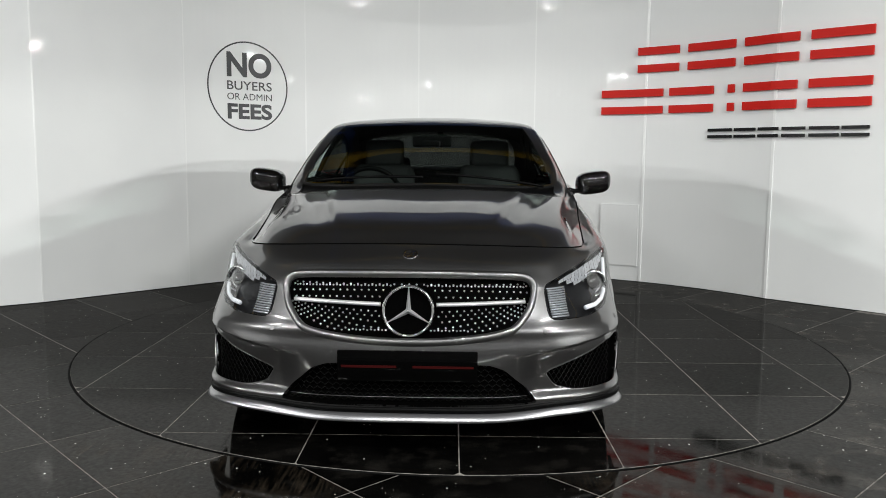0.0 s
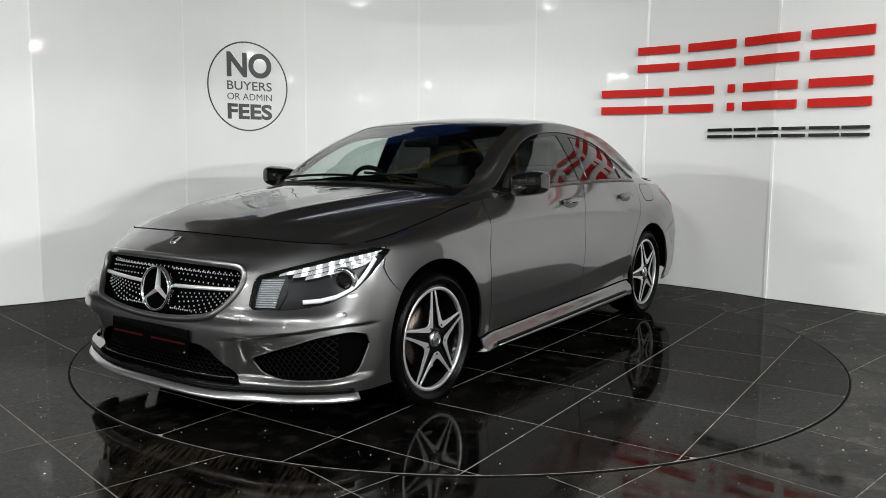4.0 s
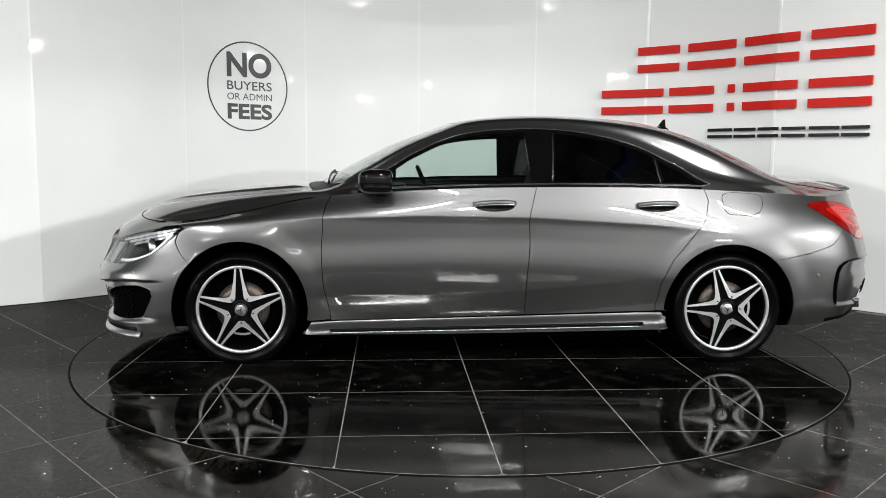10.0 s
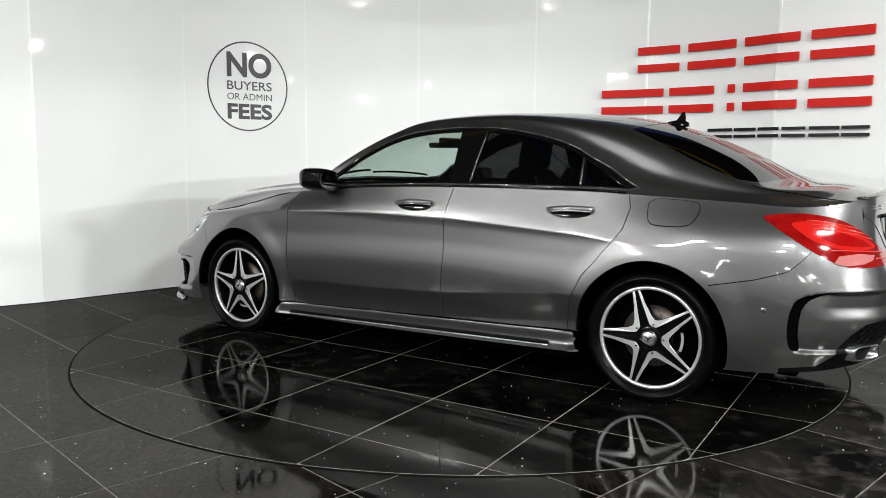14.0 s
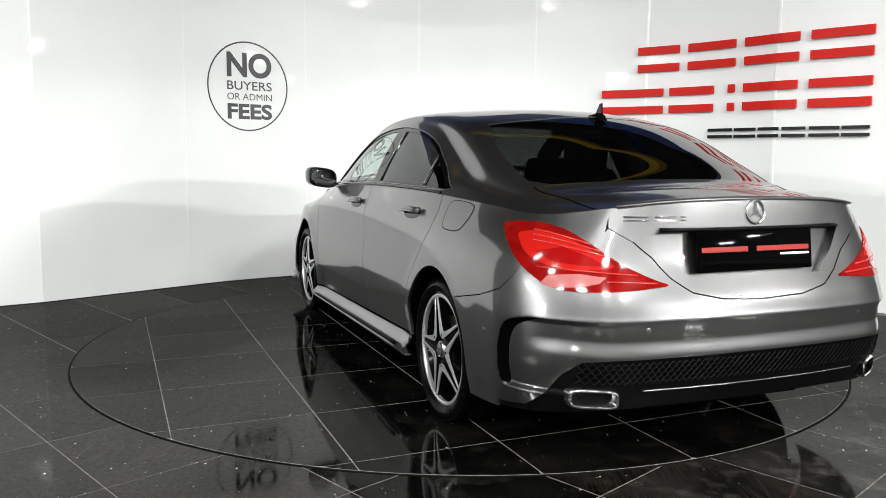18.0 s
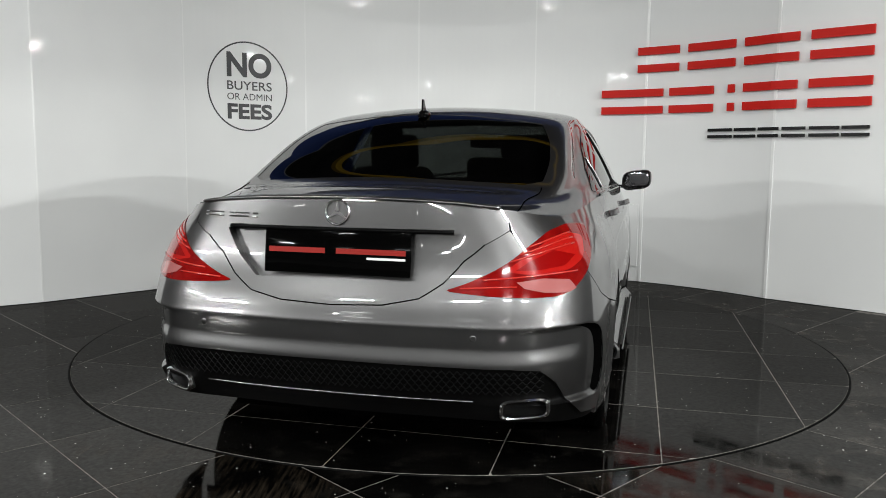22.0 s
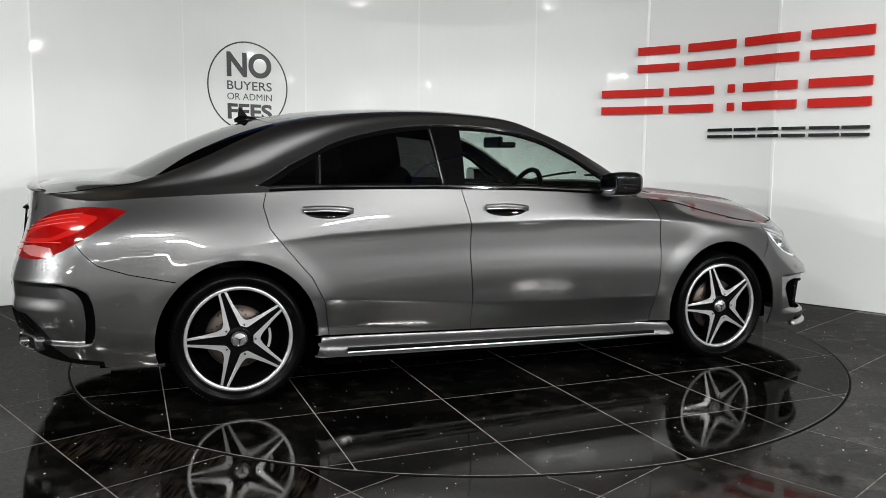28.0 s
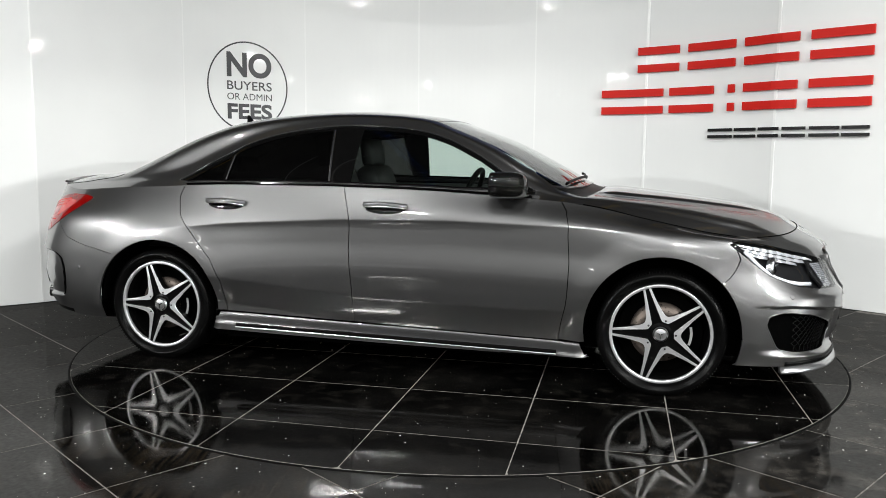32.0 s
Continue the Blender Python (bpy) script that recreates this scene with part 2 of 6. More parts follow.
TILE, TILE_WORN = tile_mesh(0.5955, M_TILE), tile_mesh(0.5955, M_WORN)
TILE_PALER, TILE_PALERWORN = tile_mesh(0.5955, M_PALER), tile_mesh(0.5955, M_PALERWORN)
TILE_TABLE = tile_mesh(0.6055, M_TILE)
STEP = 0.6
for i in range(-20, 22):
    for j in range(-20, 22):
        # joints run along x + y = -0.21 + k * 0.8485 and y - x = -1.2 + k * 0.8485
        a = (-0.21 / math.sqrt(2)) + (i + 0.5) * STEP
        b = (-1.2 / math.sqrt(2)) + (j + 0.5) * STEP
        x, y = (a - b) / math.sqrt(2), (a + b) / math.sqrt(2)
        if abs(x) > 6.1 or y < -6.6 or y > 3.4 or math.hypot(x, y) < 1.75:
            continue
        if math.hypot(x - WC.x, y - WC.y) > 3.7 and y > 0.9:
            continue
        worn = -3.2 < y < -1.9 and 0.45 < abs(x) < 1.25
        paler = x > 0.55  # tiles on the right take the paler copies
        t = new("tile", (TILE_PALERWORN if worn else TILE_PALER) if paler else (TILE_WORN if worn else TILE))
        t.parent = floor
        t.matrix_basis = pose(x, y, 0, 0, 0, 45 + 90 * (0 if worn else random.randint(0, 3)))
# the rest of the hall's floor, out of view
link_mesh("hall_slab", [(-14, -15, -0.013), (14, -15, -0.013), (14, 8, -0.013), (-14, 8, -0.013)], [(0, 1, 2, 3)], M_HALL, floor)

# ---- turntable: a tiled disc that turns with the car ----
RT = 2.2587
turntable = tagged(new("turntable"), "round revolving floor disc tiled in polished black", "turntable")
bm = bmesh.new()
lathe(bm, [(0.001, 0.0034), (RT - 0.008, 0.0034), (RT - 0.008, -0.02)], n=180)
part("disc_bed", bm, M_GROUT, turntable)
rim = tagged(new("turntable_rim"), "thin black ring gap round the turntable", "floor ring", kind="structure")
bm = bmesh.new()
lathe(bm, [(RT - 0.0085, -0.01), (RT - 0.0085, 0.0018), (RT + 0.004, 0.0018), (RT + 0.004, -0.01)], n=240)
part("rubber_ring", bm, M_RUBBER, rim)


def clip_disc(x0, x1, y0, y1, r):
    """The rectangle cut by the disc, as a polygon."""
    pts = []
    n = 24
    edge = [(x0 + (x1 - x0) * i / n, y0) for i in range(n)] + [(x1, y0 + (y1 - y0) * i / n) for i in range(n)]
    edge += [(x1 - (x1 - x0) * i / n, y1) for i in range(n)] + [(x0, y1 - (y1 - y0) * i / n) for i in range(n)]
    for x, y in edge:
        d = math.hypot(x, y)
        if d <= r:
            pts.append((x, y))
    arc = []
    for i in range(720):
        a = math.pi * i / 360
        x, y = r * math.cos(a), r * math.sin(a)
        if x0 < x < x1 and y0 < y < y1:
            arc.append((x, y))
    pts += arc
    if len(pts) < 3:
        return []
    cx, cy = sum(p[0] for p in pts) / len(pts), sum(p[1] for p in pts) / len(pts)
    pts.sort(key=lambda p: math.atan2(p[1] - cy, p[0] - cx))
    return pts


# the disc's tiles are laid at a slight skew to the car
DISC_STEP, DISC_X, DISC_Y, SKEW = 0.61, 0.02, 0.0, 1.0
for i in range(-5, 5):
    for j in range(-5, 5):
        x0, x1 = DISC_X + i * DISC_STEP + 0.00225, DISC_X + (i + 1) * DISC_STEP - 0.00225
        y0, y1 = DISC_Y + j * DISC_STEP + 0.00225, DISC_Y + (j + 1) * DISC_STEP - 0.00225
        if max(math.hypot(x, y) for x in (x0, x1) for y in (y0, y1)) < RT - 0.01:
            t = new("tile", TILE_TABLE)
            t.parent = turntable
            t.matrix_basis = pose(0, 0, 0, 0, 0, SKEW) @ pose((x0 + x1) / 2, (y0 + y1) / 2, 0.004, 0, 0, 90 * ((i * 3 + j) % 4))
            continue
        pts = clip_disc(x0, x1, y0, y1, RT - 0.009)
        if len(pts) > 5:
            bm = bmesh.new()
            prism(bm, pts, -0.003, 0.004)
            part("tile", bm, M_TILE, turntable, smooth=False).matrix_basis = pose(0, 0, 0, 0, 0, SKEW)

# specks of dust and grit lie on the floor
M_SPECK = material("pale_dust", (0.8, 0.78, 0.74), 0.9)
rs = random.Random(11)


def specks(name, count, where, parent):
    vs, fs = [], []
    while len(fs) < count:
        x, y, r = where()
        if r is None:
            continue
        i = len(vs)
        a0 = rs.random() * 6.28
        for k in range(5):
            a = a0 + 2 * math.pi * k / 5
            q = r * rs.uniform(0.7, 1.2)
            vs.append((x + q * math.cos(a), y + q * math.sin(a), 0.0048 + 0.0006 * (k % 2)))
        fs.append(tuple(range(i, i + 5)))
    return tagged(link_mesh(name, vs, fs, M_SPECK, parent), kind="stuff")


def speck_size():
    return 0.0011 + 0.003 * rs.random() ** 3


def on_table():
    a, r = rs.random() * 6.283, 2.2 * math.sqrt(rs.random())
    return r * math.cos(a), r * math.sin(a), speck_size()


def off_table():
    x, y = rs.uniform(-4.5, 4.5), rs.uniform(-4.6, 2.6)
    if math.hypot(x, y) < 2.28 or math.hypot(x + 0.03, y + 0.25) > 3.05 and y > -1.5:
        return x, y, None
    return x, y, speck_size()


specks("dust_specks", 650, on_table, turntable)
tagged(specks("dust_specks", 2200, off_table, None), "pale specks of dust on the black tiles", "dust", kind="stuff")

# ---- the hall that closes the place round and above ----
hall = tagged(new("hall_shell"), "dark workshop hall round the display", "hall", kind="structure")
for nm, v in (("hall_wall", [(-14, -15, -0.1), (14, -15, -0.1), (14, -15, 8), (-14, -15, 8)]), ("hall_wall", [(-14, 8, -0.1), (-14, -15, -0.1), (-14, -15, 8), (-14, 8, 8)]),
              ("hall_wall", [(14, -15, -0.1), (14, 8, -0.1), (14, 8, 8), (14, -15, 8)]), ("hall_wall", [(14, 8, -0.1), (-14, 8, -0.1), (-14, 8, 8), (14, 8, 8)])):
    link_mesh(nm, v, [(0, 1, 2, 3)], M_HALLWALL, hall)
ceiling = tagged(link_mesh("ceiling", [(-14, -15, 7), (14, -15, 7), (14, 8, 7), (-14, 8, 7)], [(3, 2, 1, 0)], M_HALL), "dark roof of the hall", "ceiling", kind="structure")
for lx, ly, LAMP_Z in LAMPS:
    lamp = tagged(new("strip_lamp"), "long white strip lamp hung under the roof", "lamp", group="strip lamps")
    bm = bmesh.new()
    box(bm, lx - 0.8, lx + 0.8, ly - 0.09, ly + 0.09, LAMP_Z - 0.03, LAMP_Z + 0.05, 0.01)
    part("housing", bm, M_LAMPBODY, lamp)
    for dx in (-0.6, 0.6):
        bm = bmesh.new()
        box(bm, lx + dx - 0.006, lx + dx + 0.006, ly - 0.006, ly + 0.006, LAMP_Z + 0.04, 7.0)
        part("hanger", bm, M_LAMPBODY, lamp)

# bare tubes far back in the hall
M_TUBE = material("lit_tube", (0.9, 0.9, 0.9), 0.3)
bsdf(M_TUBE).inputs["Emission Color"].default_value = (1, 1, 0.97, 1)
bsdf(M_TUBE).inputs["Emission Strength"].default_value = 14.0
for lx, ly, lz, ln, turn in ((-9.5, -12.4, 2.7, 1.2, 25), (-6.2, -11.6, 3.0, 1.2, 0), (-4.3, -13.6, 2.5, 0.9, 70), (-0.4, -12.6, 2.7, 1.2, 10), (0.9, -14.0, 3.2, 1.2, 0), (3.4, -12.2, 2.9, 1.2, -15), (5.2, -13.9, 2.6, 0.9, 60),
                             (8.2, -12.3, 3.1, 1.2, -30), (9.2, -8.0, 3.3, 1.2, 80), (-9.2, -7.5, 3.3, 1.2, 85), (10.4, -5.0, 3.6, 1.2, 90), (-10.5, -4.4, 3.6, 1.2, 90)):
    lamp = tagged(new("tube_lamp"), "lit fluorescent tube hung in the hall", "lamp", group="tube lamps")
    lamp.matrix_world = pose(lx, ly, lz, 0, 0, turn)
    bm = bmesh.new()
    tube(bm, [(-ln / 2, 0, 0), (ln / 2, 0, 0)], 0.028, 10)
    part("tube", bm, M_TUBE, lamp)
    bm = bmesh.new()
    box(bm, -ln / 2 - 0.03, ln / 2 + 0.03, -0.05, 0.05, 0.035, 0.085, 0.008)
    part("housing", bm, M_LAMPBODY, lamp)
    bm = bmesh.new()
    box(bm, -0.005, 0.005, -0.005, 0.005, 0.08, 7.0 - lz)
    part("hanger", bm, M_LAMPBODY, lamp)

# painted roof beams
for k, (x0, x1, y0, y1, mat) in enumerate(((-13, 13, 3.2, 3.4, M_YELLOW), (-13, 13, -0.6, -0.4, M_YELLOW), (-13, 13, 6.0, 6.2, M_BLUE), (-2.6, -2.4, -15, 7.5, M_BLUE), (3.6, 3.8, -15, 7.5, M_BLUE))):
    beam = tagged(new("roof_beam"), ("yellow" if mat is M_YELLOW else "blue") + " painted steel beam under the roof", "beam", group="roof beams")
    bm = bmesh.new()
    z = 6.1 if mat is M_YELLOW else 6.5
    if k == 2:  # a deep fascia girder
        box(bm, x0, x1, y0, y1, 4.3, 5.7, 0.01)
    else:
        box(bm, x0, x1, y0, y1, z, z + 0.25, 0.01)
    part("girder", bm, mat, beam, smooth=False)

# ---- signs on the wall ----


def sign_bars(name, label, cells, mat, thick):
    sign = tagged(new(name), label, "sign")
    for s0, s1, z0, z1 in cells:
        wall_slab("bar", s0, s1, z0, z1, 0.012, thick, mat, sign)
    return sign


def letter_bars(spans, z0, z1, fill=0.27):
    out = []
    h = z1 - z0
    for s0, s1 in spans:
        out += [(s0, s1, z1 - fill * h, z1), (s0, s1, z0 + 0.12 * h, z0 + (0.12 + fill) * h)]
    return out


sign_bars("wall_sign", "raised red bars of a company sign", letter_bars([(1.765, 2.149), (2.235, 2.666), (2.756, 3.21), (3.30, 3.75)], 1.895, 2.148), M_RED, 0.025)
sign_bars("wall_sign", "raised red bars of a company sign", letter_bars([(1.43, 2.01), (2.073, 2.48), (2.617, 2.672), (2.757, 3.21), (3.30, 3.755)], 1.525, 1.776), M_RED, 0.025)
sign_bars("wall_sign", "raised black bars of a company sign", letter_bars([(2.447, 2.665), (2.69, 2.88), (2.91, 3.08), (3.11, 3.29), (3.32, 3.54), (3.56, 3.755)], 1.318, 1.41), M_BLACKSIGN, 0.02)

notice = tagged(new("wall_notice"), "round dark vinyl notice with ringed lettering on white wall", "notice")
RS, RZ, RR = -2.03, 1.766, 0.4
bm = bmesh.new()
rings = []
for i in range(120):
    a = 2 * math.pi * i / 120
    rings.append([bm.verts.new(on_wall(RS + r * math.cos(a) * 0.955, RZ + r * math.sin(a), o)) for r, o in ((RR, 0.0005), (RR, 0.003), (RR - 0.013, 0.003), (RR - 0.013, 0.0005))])
for i in range(120):
    for k in range(4):
        bm.faces.new((rings[i][k], rings[i][(k + 1) % 4], rings[(i + 1) % 120][(k + 1) % 4], rings[(i + 1) % 120][k]))
part("ring", bm, M_VINYL, notice, smooth=False)


def wall_text(words, s0, s1, z0, z1, mat, parent, bold=0.0):
    """Flat lettering fitted into a box on the wall."""
    cu = bpy.data.curves.new("lettering", "FONT")
    cu.body, cu.offset, cu.resolution_u = words, bold, 6
    ob = new("lettering_source", cu)
    bpy.context.view_layer.update()
    me = bpy.data.meshes.new_from_object(ob.evaluated_get(bpy.context.evaluated_depsgraph_get()))
    bpy.data.objects.remove(ob)
    co = np.array([v.co[:] for v in me.vertices])
    lo, hi = co.min(0), co.max(0)
    for v in me.vertices:
        v.co = on_wall(s0 + (v.co.x - lo[0]) / (hi[0] - lo[0]) * (s1 - s0), z0 + (v.co.y - lo[1]) / (hi[1] - lo[1]) * (z1 - z0), 0.003)
    me.materials.append(mat)
    ob = new("lettering", me)
    ob.parent = parent
    return ob


wall_text("NO", -2.225, -1.80, 1.845, 2.068, M_VINYL, notice, 0.035)
wall_text("BUYERS", -2.225, -1.80, 1.733, 1.812, M_VINYL, notice, 0.008)
wall_text("OR ADMIN", -2.225, -1.80, 1.644, 1.704, M_VINYL, notice, 0.0)
wall_text("FEES", -2.225, -1.80, 1.472, 1.612, M_VINYL, notice, 0.035)

# ---- car paint and trim ----
M_PAINT = material("grey_metallic_paint", (0.105, 0.105, 0.107), 0.345, 0.97, 1.0, 0.008)
bsdf(M_PAINT).inputs["Coat IOR"].default_value = 1.75
_n = tex(M_PAINT, "ShaderNodeTexNoise", 900.0, 2)
M_PAINT.node_tree.links.new(ramp(M_PAINT, _n.outputs[0], [(0.3, (0.114, 0.113, 0.114)), (0.7, (0.134, 0.133, 0.134))]), bsdf(M_PAINT).inputs["Base Color"])
M_GLOSS = material("gloss_black", grey(0.002), 0.04, spec=0.5)
M_PLASTIC = material("matt_black_plastic", grey(0.002), 0.4, spec=0.05)
M_CHROME = material("chrome", (0.85, 0.85, 0.86), 0.08, 1.0)
M_SATIN = material("satin_silver", (0.55, 0.55, 0.56), 0.3, 1.0)
M_MACHINED = material("machined_alloy", (0.68, 0.68, 0.69), 0.3, 0.8, 0.5, 0.05)
M_RIMBLACK = material("gloss_black_alloy", grey(0.002), 0.15, spec=0.15)
M_TYRE = material("tyre_rubber", grey(0.0016), 0.27, spec=0.06)
M_DISC = material("brake_disc_steel", (0.085, 0.07, 0.06), 0.42, 0.85)
M_CALIPER = material("caliper_silver", (0.4, 0.4, 0.4), 0.45, 0.6)
M_SEAT = material("black_seat_cloth", grey(0.015), 0.75)
# near-zero black without gloss: shade of gaps and arches put into the colour
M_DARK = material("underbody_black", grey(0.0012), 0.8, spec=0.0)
M_LAMPIN = material("lamp_reflector", (0.7, 0.71, 0.73), 0.2, 1.0)
M_WHITE = material("white_bar_print", (0.7, 0.7, 0.7), 0.4)
M_REDBAR = material("red_bar_print", (0.22, 0.012, 0.008), 0.4, spec=0.2)
M_DIMBAR = material("dark_red_bar_print", (0.022, 0.0015, 0.0015), 0.5, spec=0.05)


def glass(name, tint, gloss_rough=0.0, ior=1.5):
    """Thin tinted glass: clear through, mirror by its angle."""
    m = bpy.data.materials.new(name)
    m.use_nodes = True
    nt = m.node_tree
    nt.nodes.remove(nt.nodes["Principled BSDF"])
    out = nt.nodes["Material Output"]
    t = nt.nodes.new("ShaderNodeBsdfTransparent")
    t.inputs[0].default_value = (*tint, 1)
    g = nt.nodes.new("ShaderNodeBsdfGlossy")
    g.inputs["Roughness"].default_value = gloss_rough
    g.inputs["Color"].default_value = (1, 1, 1, 1)
    lw = nt.nodes.new("ShaderNodeLayerWeight")
    lw.inputs[0].default_value = 0.5
    pw = nt.nodes.new("ShaderNodeMath")
    pw.operation = "POWER"
    pw.inputs[1].default_value = 4.5
    nt.links.new(lw.outputs["Facing"], pw.inputs[0])
    fr = nt.nodes.new("ShaderNodeMath")
    fr.operation = "MULTIPLY_ADD"
    fr.inputs[1].default_value, fr.inputs[2].default_value = 0.92, 0.06
    nt.links.new(pw.outputs[0], fr.inputs[0])
    mx = nt.nodes.new("ShaderNodeMixShader")
    nt.links.new(fr.outputs[0], mx.inputs[0])
    nt.links.new(t.outputs[0], mx.inputs[1])
    nt.links.new(g.outputs[0], mx.inputs[2])
    nt.links.new(mx.outputs[0], out.inputs[0])
    return m


M_GLASS = glass("clear_car_glass", (0.72, 0.80, 0.765))
M_PRIVACY = glass("privacy_glass", (0.035, 0.037, 0.036))
M_LENS = glass("lamp_lens", (0.93, 0.94, 0.95))
M_REDLENS = material("red_lamp_lens", (0.4, 0.005, 0.005), 0.08, 0.0, 0.25)
_n = tex(M_REDLENS, "ShaderNodeTexNoise", 14.0, 2)
M_REDLENS.node_tree.links.new(ramp(M_REDLENS, _n.outputs[0], [(0.35, (0.13, 0.0015, 0.0015)), (0.6, (0.19, 0.003, 0.0025))]), bsdf(M_REDLENS).inputs["Base Color"])

# ---- body surfaces ----
# Sixteen stations go from the middle of the nose along the left flank to the middle of the tail; six lines go from sill to belt.
LINE_BOTTOM = [(2.235, 0.0, 0.20), (2.225, 0.30, 0.195), (2.17, 0.54, 0.19), (2.075, 0.735, 0.19), (1.93, 0.838, 0.185), (1.70, 0.866, 0.18), (1.30, 0.862, 0.19), (0.95, 0.868, 0.175),
               (0.35, 0.87, 0.175), (-0.30, 0.872, 0.185), (-0.95, 0.876, 0.20), (-1.35, 0.875, 0.22), (-1.72, 0.865, 0.215), (-2.02, 0.815, 0.235), (-2.205, 0.64, 0.26), (-2.26, 0.36, 0.27), (-2.275, 0.0, 0.27)]
LINE_LOW = [(2.25, 0.0, 0.30), (2.24, 0.30, 0.30), (2.18, 0.54, 0.30), (2.085, 0.74, 0.30), (1.94, 0.842, 0.30), (1.70, 0.87, 0.30), (1.30, 0.872, 0.31), (0.92, 0.866, 0.30),
            (0.35, 0.864, 0.305), (-0.30, 0.866, 0.315), (-0.95, 0.872, 0.33), (-1.35, 0.885, 0.34), (-1.73, 0.886, 0.34), (-2.05, 0.835, 0.35), (-2.24, 0.65, 0.36), (-2.295, 0.36, 0.36), (-2.31, 0.0, 0.36)]
LINE_MID = [(2.25, 0.0, 0.44), (2.246, 0.30, 0.44), (2.213, 0.54, 0.44), (2.095, 0.735, 0.45), (1.93, 0.835, 0.46), (1.68, 0.868, 0.47), (1.30, 0.882, 0.47), (0.92, 0.882, 0.47),
            (0.35, 0.878, 0.47), (-0.30, 0.878, 0.47), (-0.95, 0.885, 0.48), (-1.35, 0.895, 0.48), (-1.73, 0.89, 0.48), (-2.065, 0.84, 0.48), (-2.265, 0.65, 0.48), (-2.32, 0.36, 0.48), (-2.335, 0.0, 0.48)]
LINE_UPPER = [(2.222, 0.0, 0.58), (2.212, 0.30, 0.58), (2.156, 0.52, 0.58), (2.012, 0.69, 0.59), (1.85, 0.797, 0.60), (1.66, 0.845, 0.61), (1.30, 0.876, 0.62), (0.91, 0.887, 0.64),
              (0.35, 0.887, 0.65), (-0.30, 0.887, 0.65), (-0.95, 0.888, 0.64), (-1.35, 0.893, 0.63), (-1.72, 0.886, 0.63), (-2.055, 0.83, 0.63), (-2.255, 0.64, 0.63), (-2.31, 0.355, 0.63), (-2.325, 0.0, 0.63)]
LINE_CREASE = [(2.175, 0.0, 0.715), (2.155, 0.30, 0.715), (2.062, 0.52, 0.715), (1.905, 0.67, 0.725), (1.77, 0.765, 0.74), (1.62, 0.822, 0.755), (1.28, 0.856, 0.778), (0.90, 0.874, 0.807),
               (0.32, 0.878, 0.82), (-0.28, 0.876, 0.812), (-0.93, 0.868, 0.785), (-1.35, 0.866, 0.785), (-1.70, 0.856, 0.79), (-2.01, 0.80, 0.79), (-2.2, 0.62, 0.79), (-2.255, 0.35, 0.79), (-2.27, 0.0, 0.79)]
LINE_BELT = [(2.06, 0.0, 0.80), (2.03, 0.30, 0.794), (1.955, 0.53, 0.782), (1.86, 0.655, 0.773), (1.74, 0.71, 0.770), (1.56, 0.733, 0.788), (1.28, 0.755, 0.844), (0.93, 0.787, 0.916),
             (0.32, 0.83, 0.962), (-0.28, 0.835, 0.98), (-0.93, 0.815, 0.98), (-1.35, 0.785, 0.965), (-1.68, 0.762, 0.95), (-1.96, 0.71, 0.935), (-2.16, 0.56, 0.965), (-2.23, 0.34, 0.985), (-2.245, 0.0, 0.992)]
LINES = np.array([LINE_BOTTOM, LINE_LOW, LINE_MID, LINE_UPPER, LINE_CREASE, LINE_BELT])  # line, station, xyz
FLIP = np.array([1.0, -1.0, 1.0])
LOOP = np.concatenate([LINES, LINES[:, 15:0:-1] * FLIP], axis=1)  # round the whole car, 32 stations
PER_U, PER_V = 26, 24


def catmull(p0, p1, p2, p3, t):
    return 0.5 * (2 * p1 + (p2 - p0) * t + (2 * p0 - 5 * p1 + 4 * p2 - p3) * t * t + (3 * p1 - p0 - 3 * p2 + p3) * t ** 3)


def spline(ctrl, per, closed):
    """Catmull-Rom through ctrl along its first axis."""
    n = len(ctrl)
    if closed:
        ext = np.concatenate([ctrl[-1:], ctrl, ctrl[:2]])
        segs = n
    else:
        ext = np.concatenate([2 * ctrl[:1] - ctrl[1:2], ctrl, 2 * ctrl[-1:] - ctrl[-2:-1]])
        segs = n - 1
    out = []
    for i in range(segs):
        for k in range(per):
            out.append(catmull(ext[i], ext[i + 1], ext[i + 2], ext[i + 3], k / per))
    if not closed:
        out.append(ctrl[-1])
    return np.array(out)


def smooth(a, b, x):
    t = np.clip((x - a) / (b - a), 0, 1)
    return t * t * (3 - 2 * t)


band_u = spline(LOOP.transpose(1, 0, 2), PER_U, True)  # u, line, xyz
BAND = spline(band_u.transpose(1, 0, 2), PER_V, False).transpose(1, 0, 2)  # u, v, xyz
NU, NV = BAND.shape[:2]

# hollows and creases pressed into the flanks
_x, _y, _z = BAND[..., 0], BAND[..., 1], BAND[..., 2]
_side = smooth(0.74, 0.82, np.abs(_y))
_zc = np.interp(_x, [-1.7, -0.93, -0.28, 0.32, 0.9, 1.62], [0.70, 0.775, 0.812, 0.822, 0.808, 0.755])
_fade = smooth(-1.5, -0.9, _x) * (1 - smooth(0.8, 1.5, _x))
_d = _zc - _z
_press = -0.013 * (1 - np.exp(-np.clip(_d, 0, 1) / 0.035)) * (1 - smooth(0.10, 0.30, _d)) * _fade
_zl = np.interp(_x, [-1.0, -0.2, 0.3, 0.9], [0.485, 0.412, 0.396, 0.39])
_fl = smooth(-1.12, -0.9, _x) * (1 - smooth(0.8, 1.0, _x))
_press = _press - 0.026 * np.clip((_zl - _z) / 0.14, 0, 1) * _fl
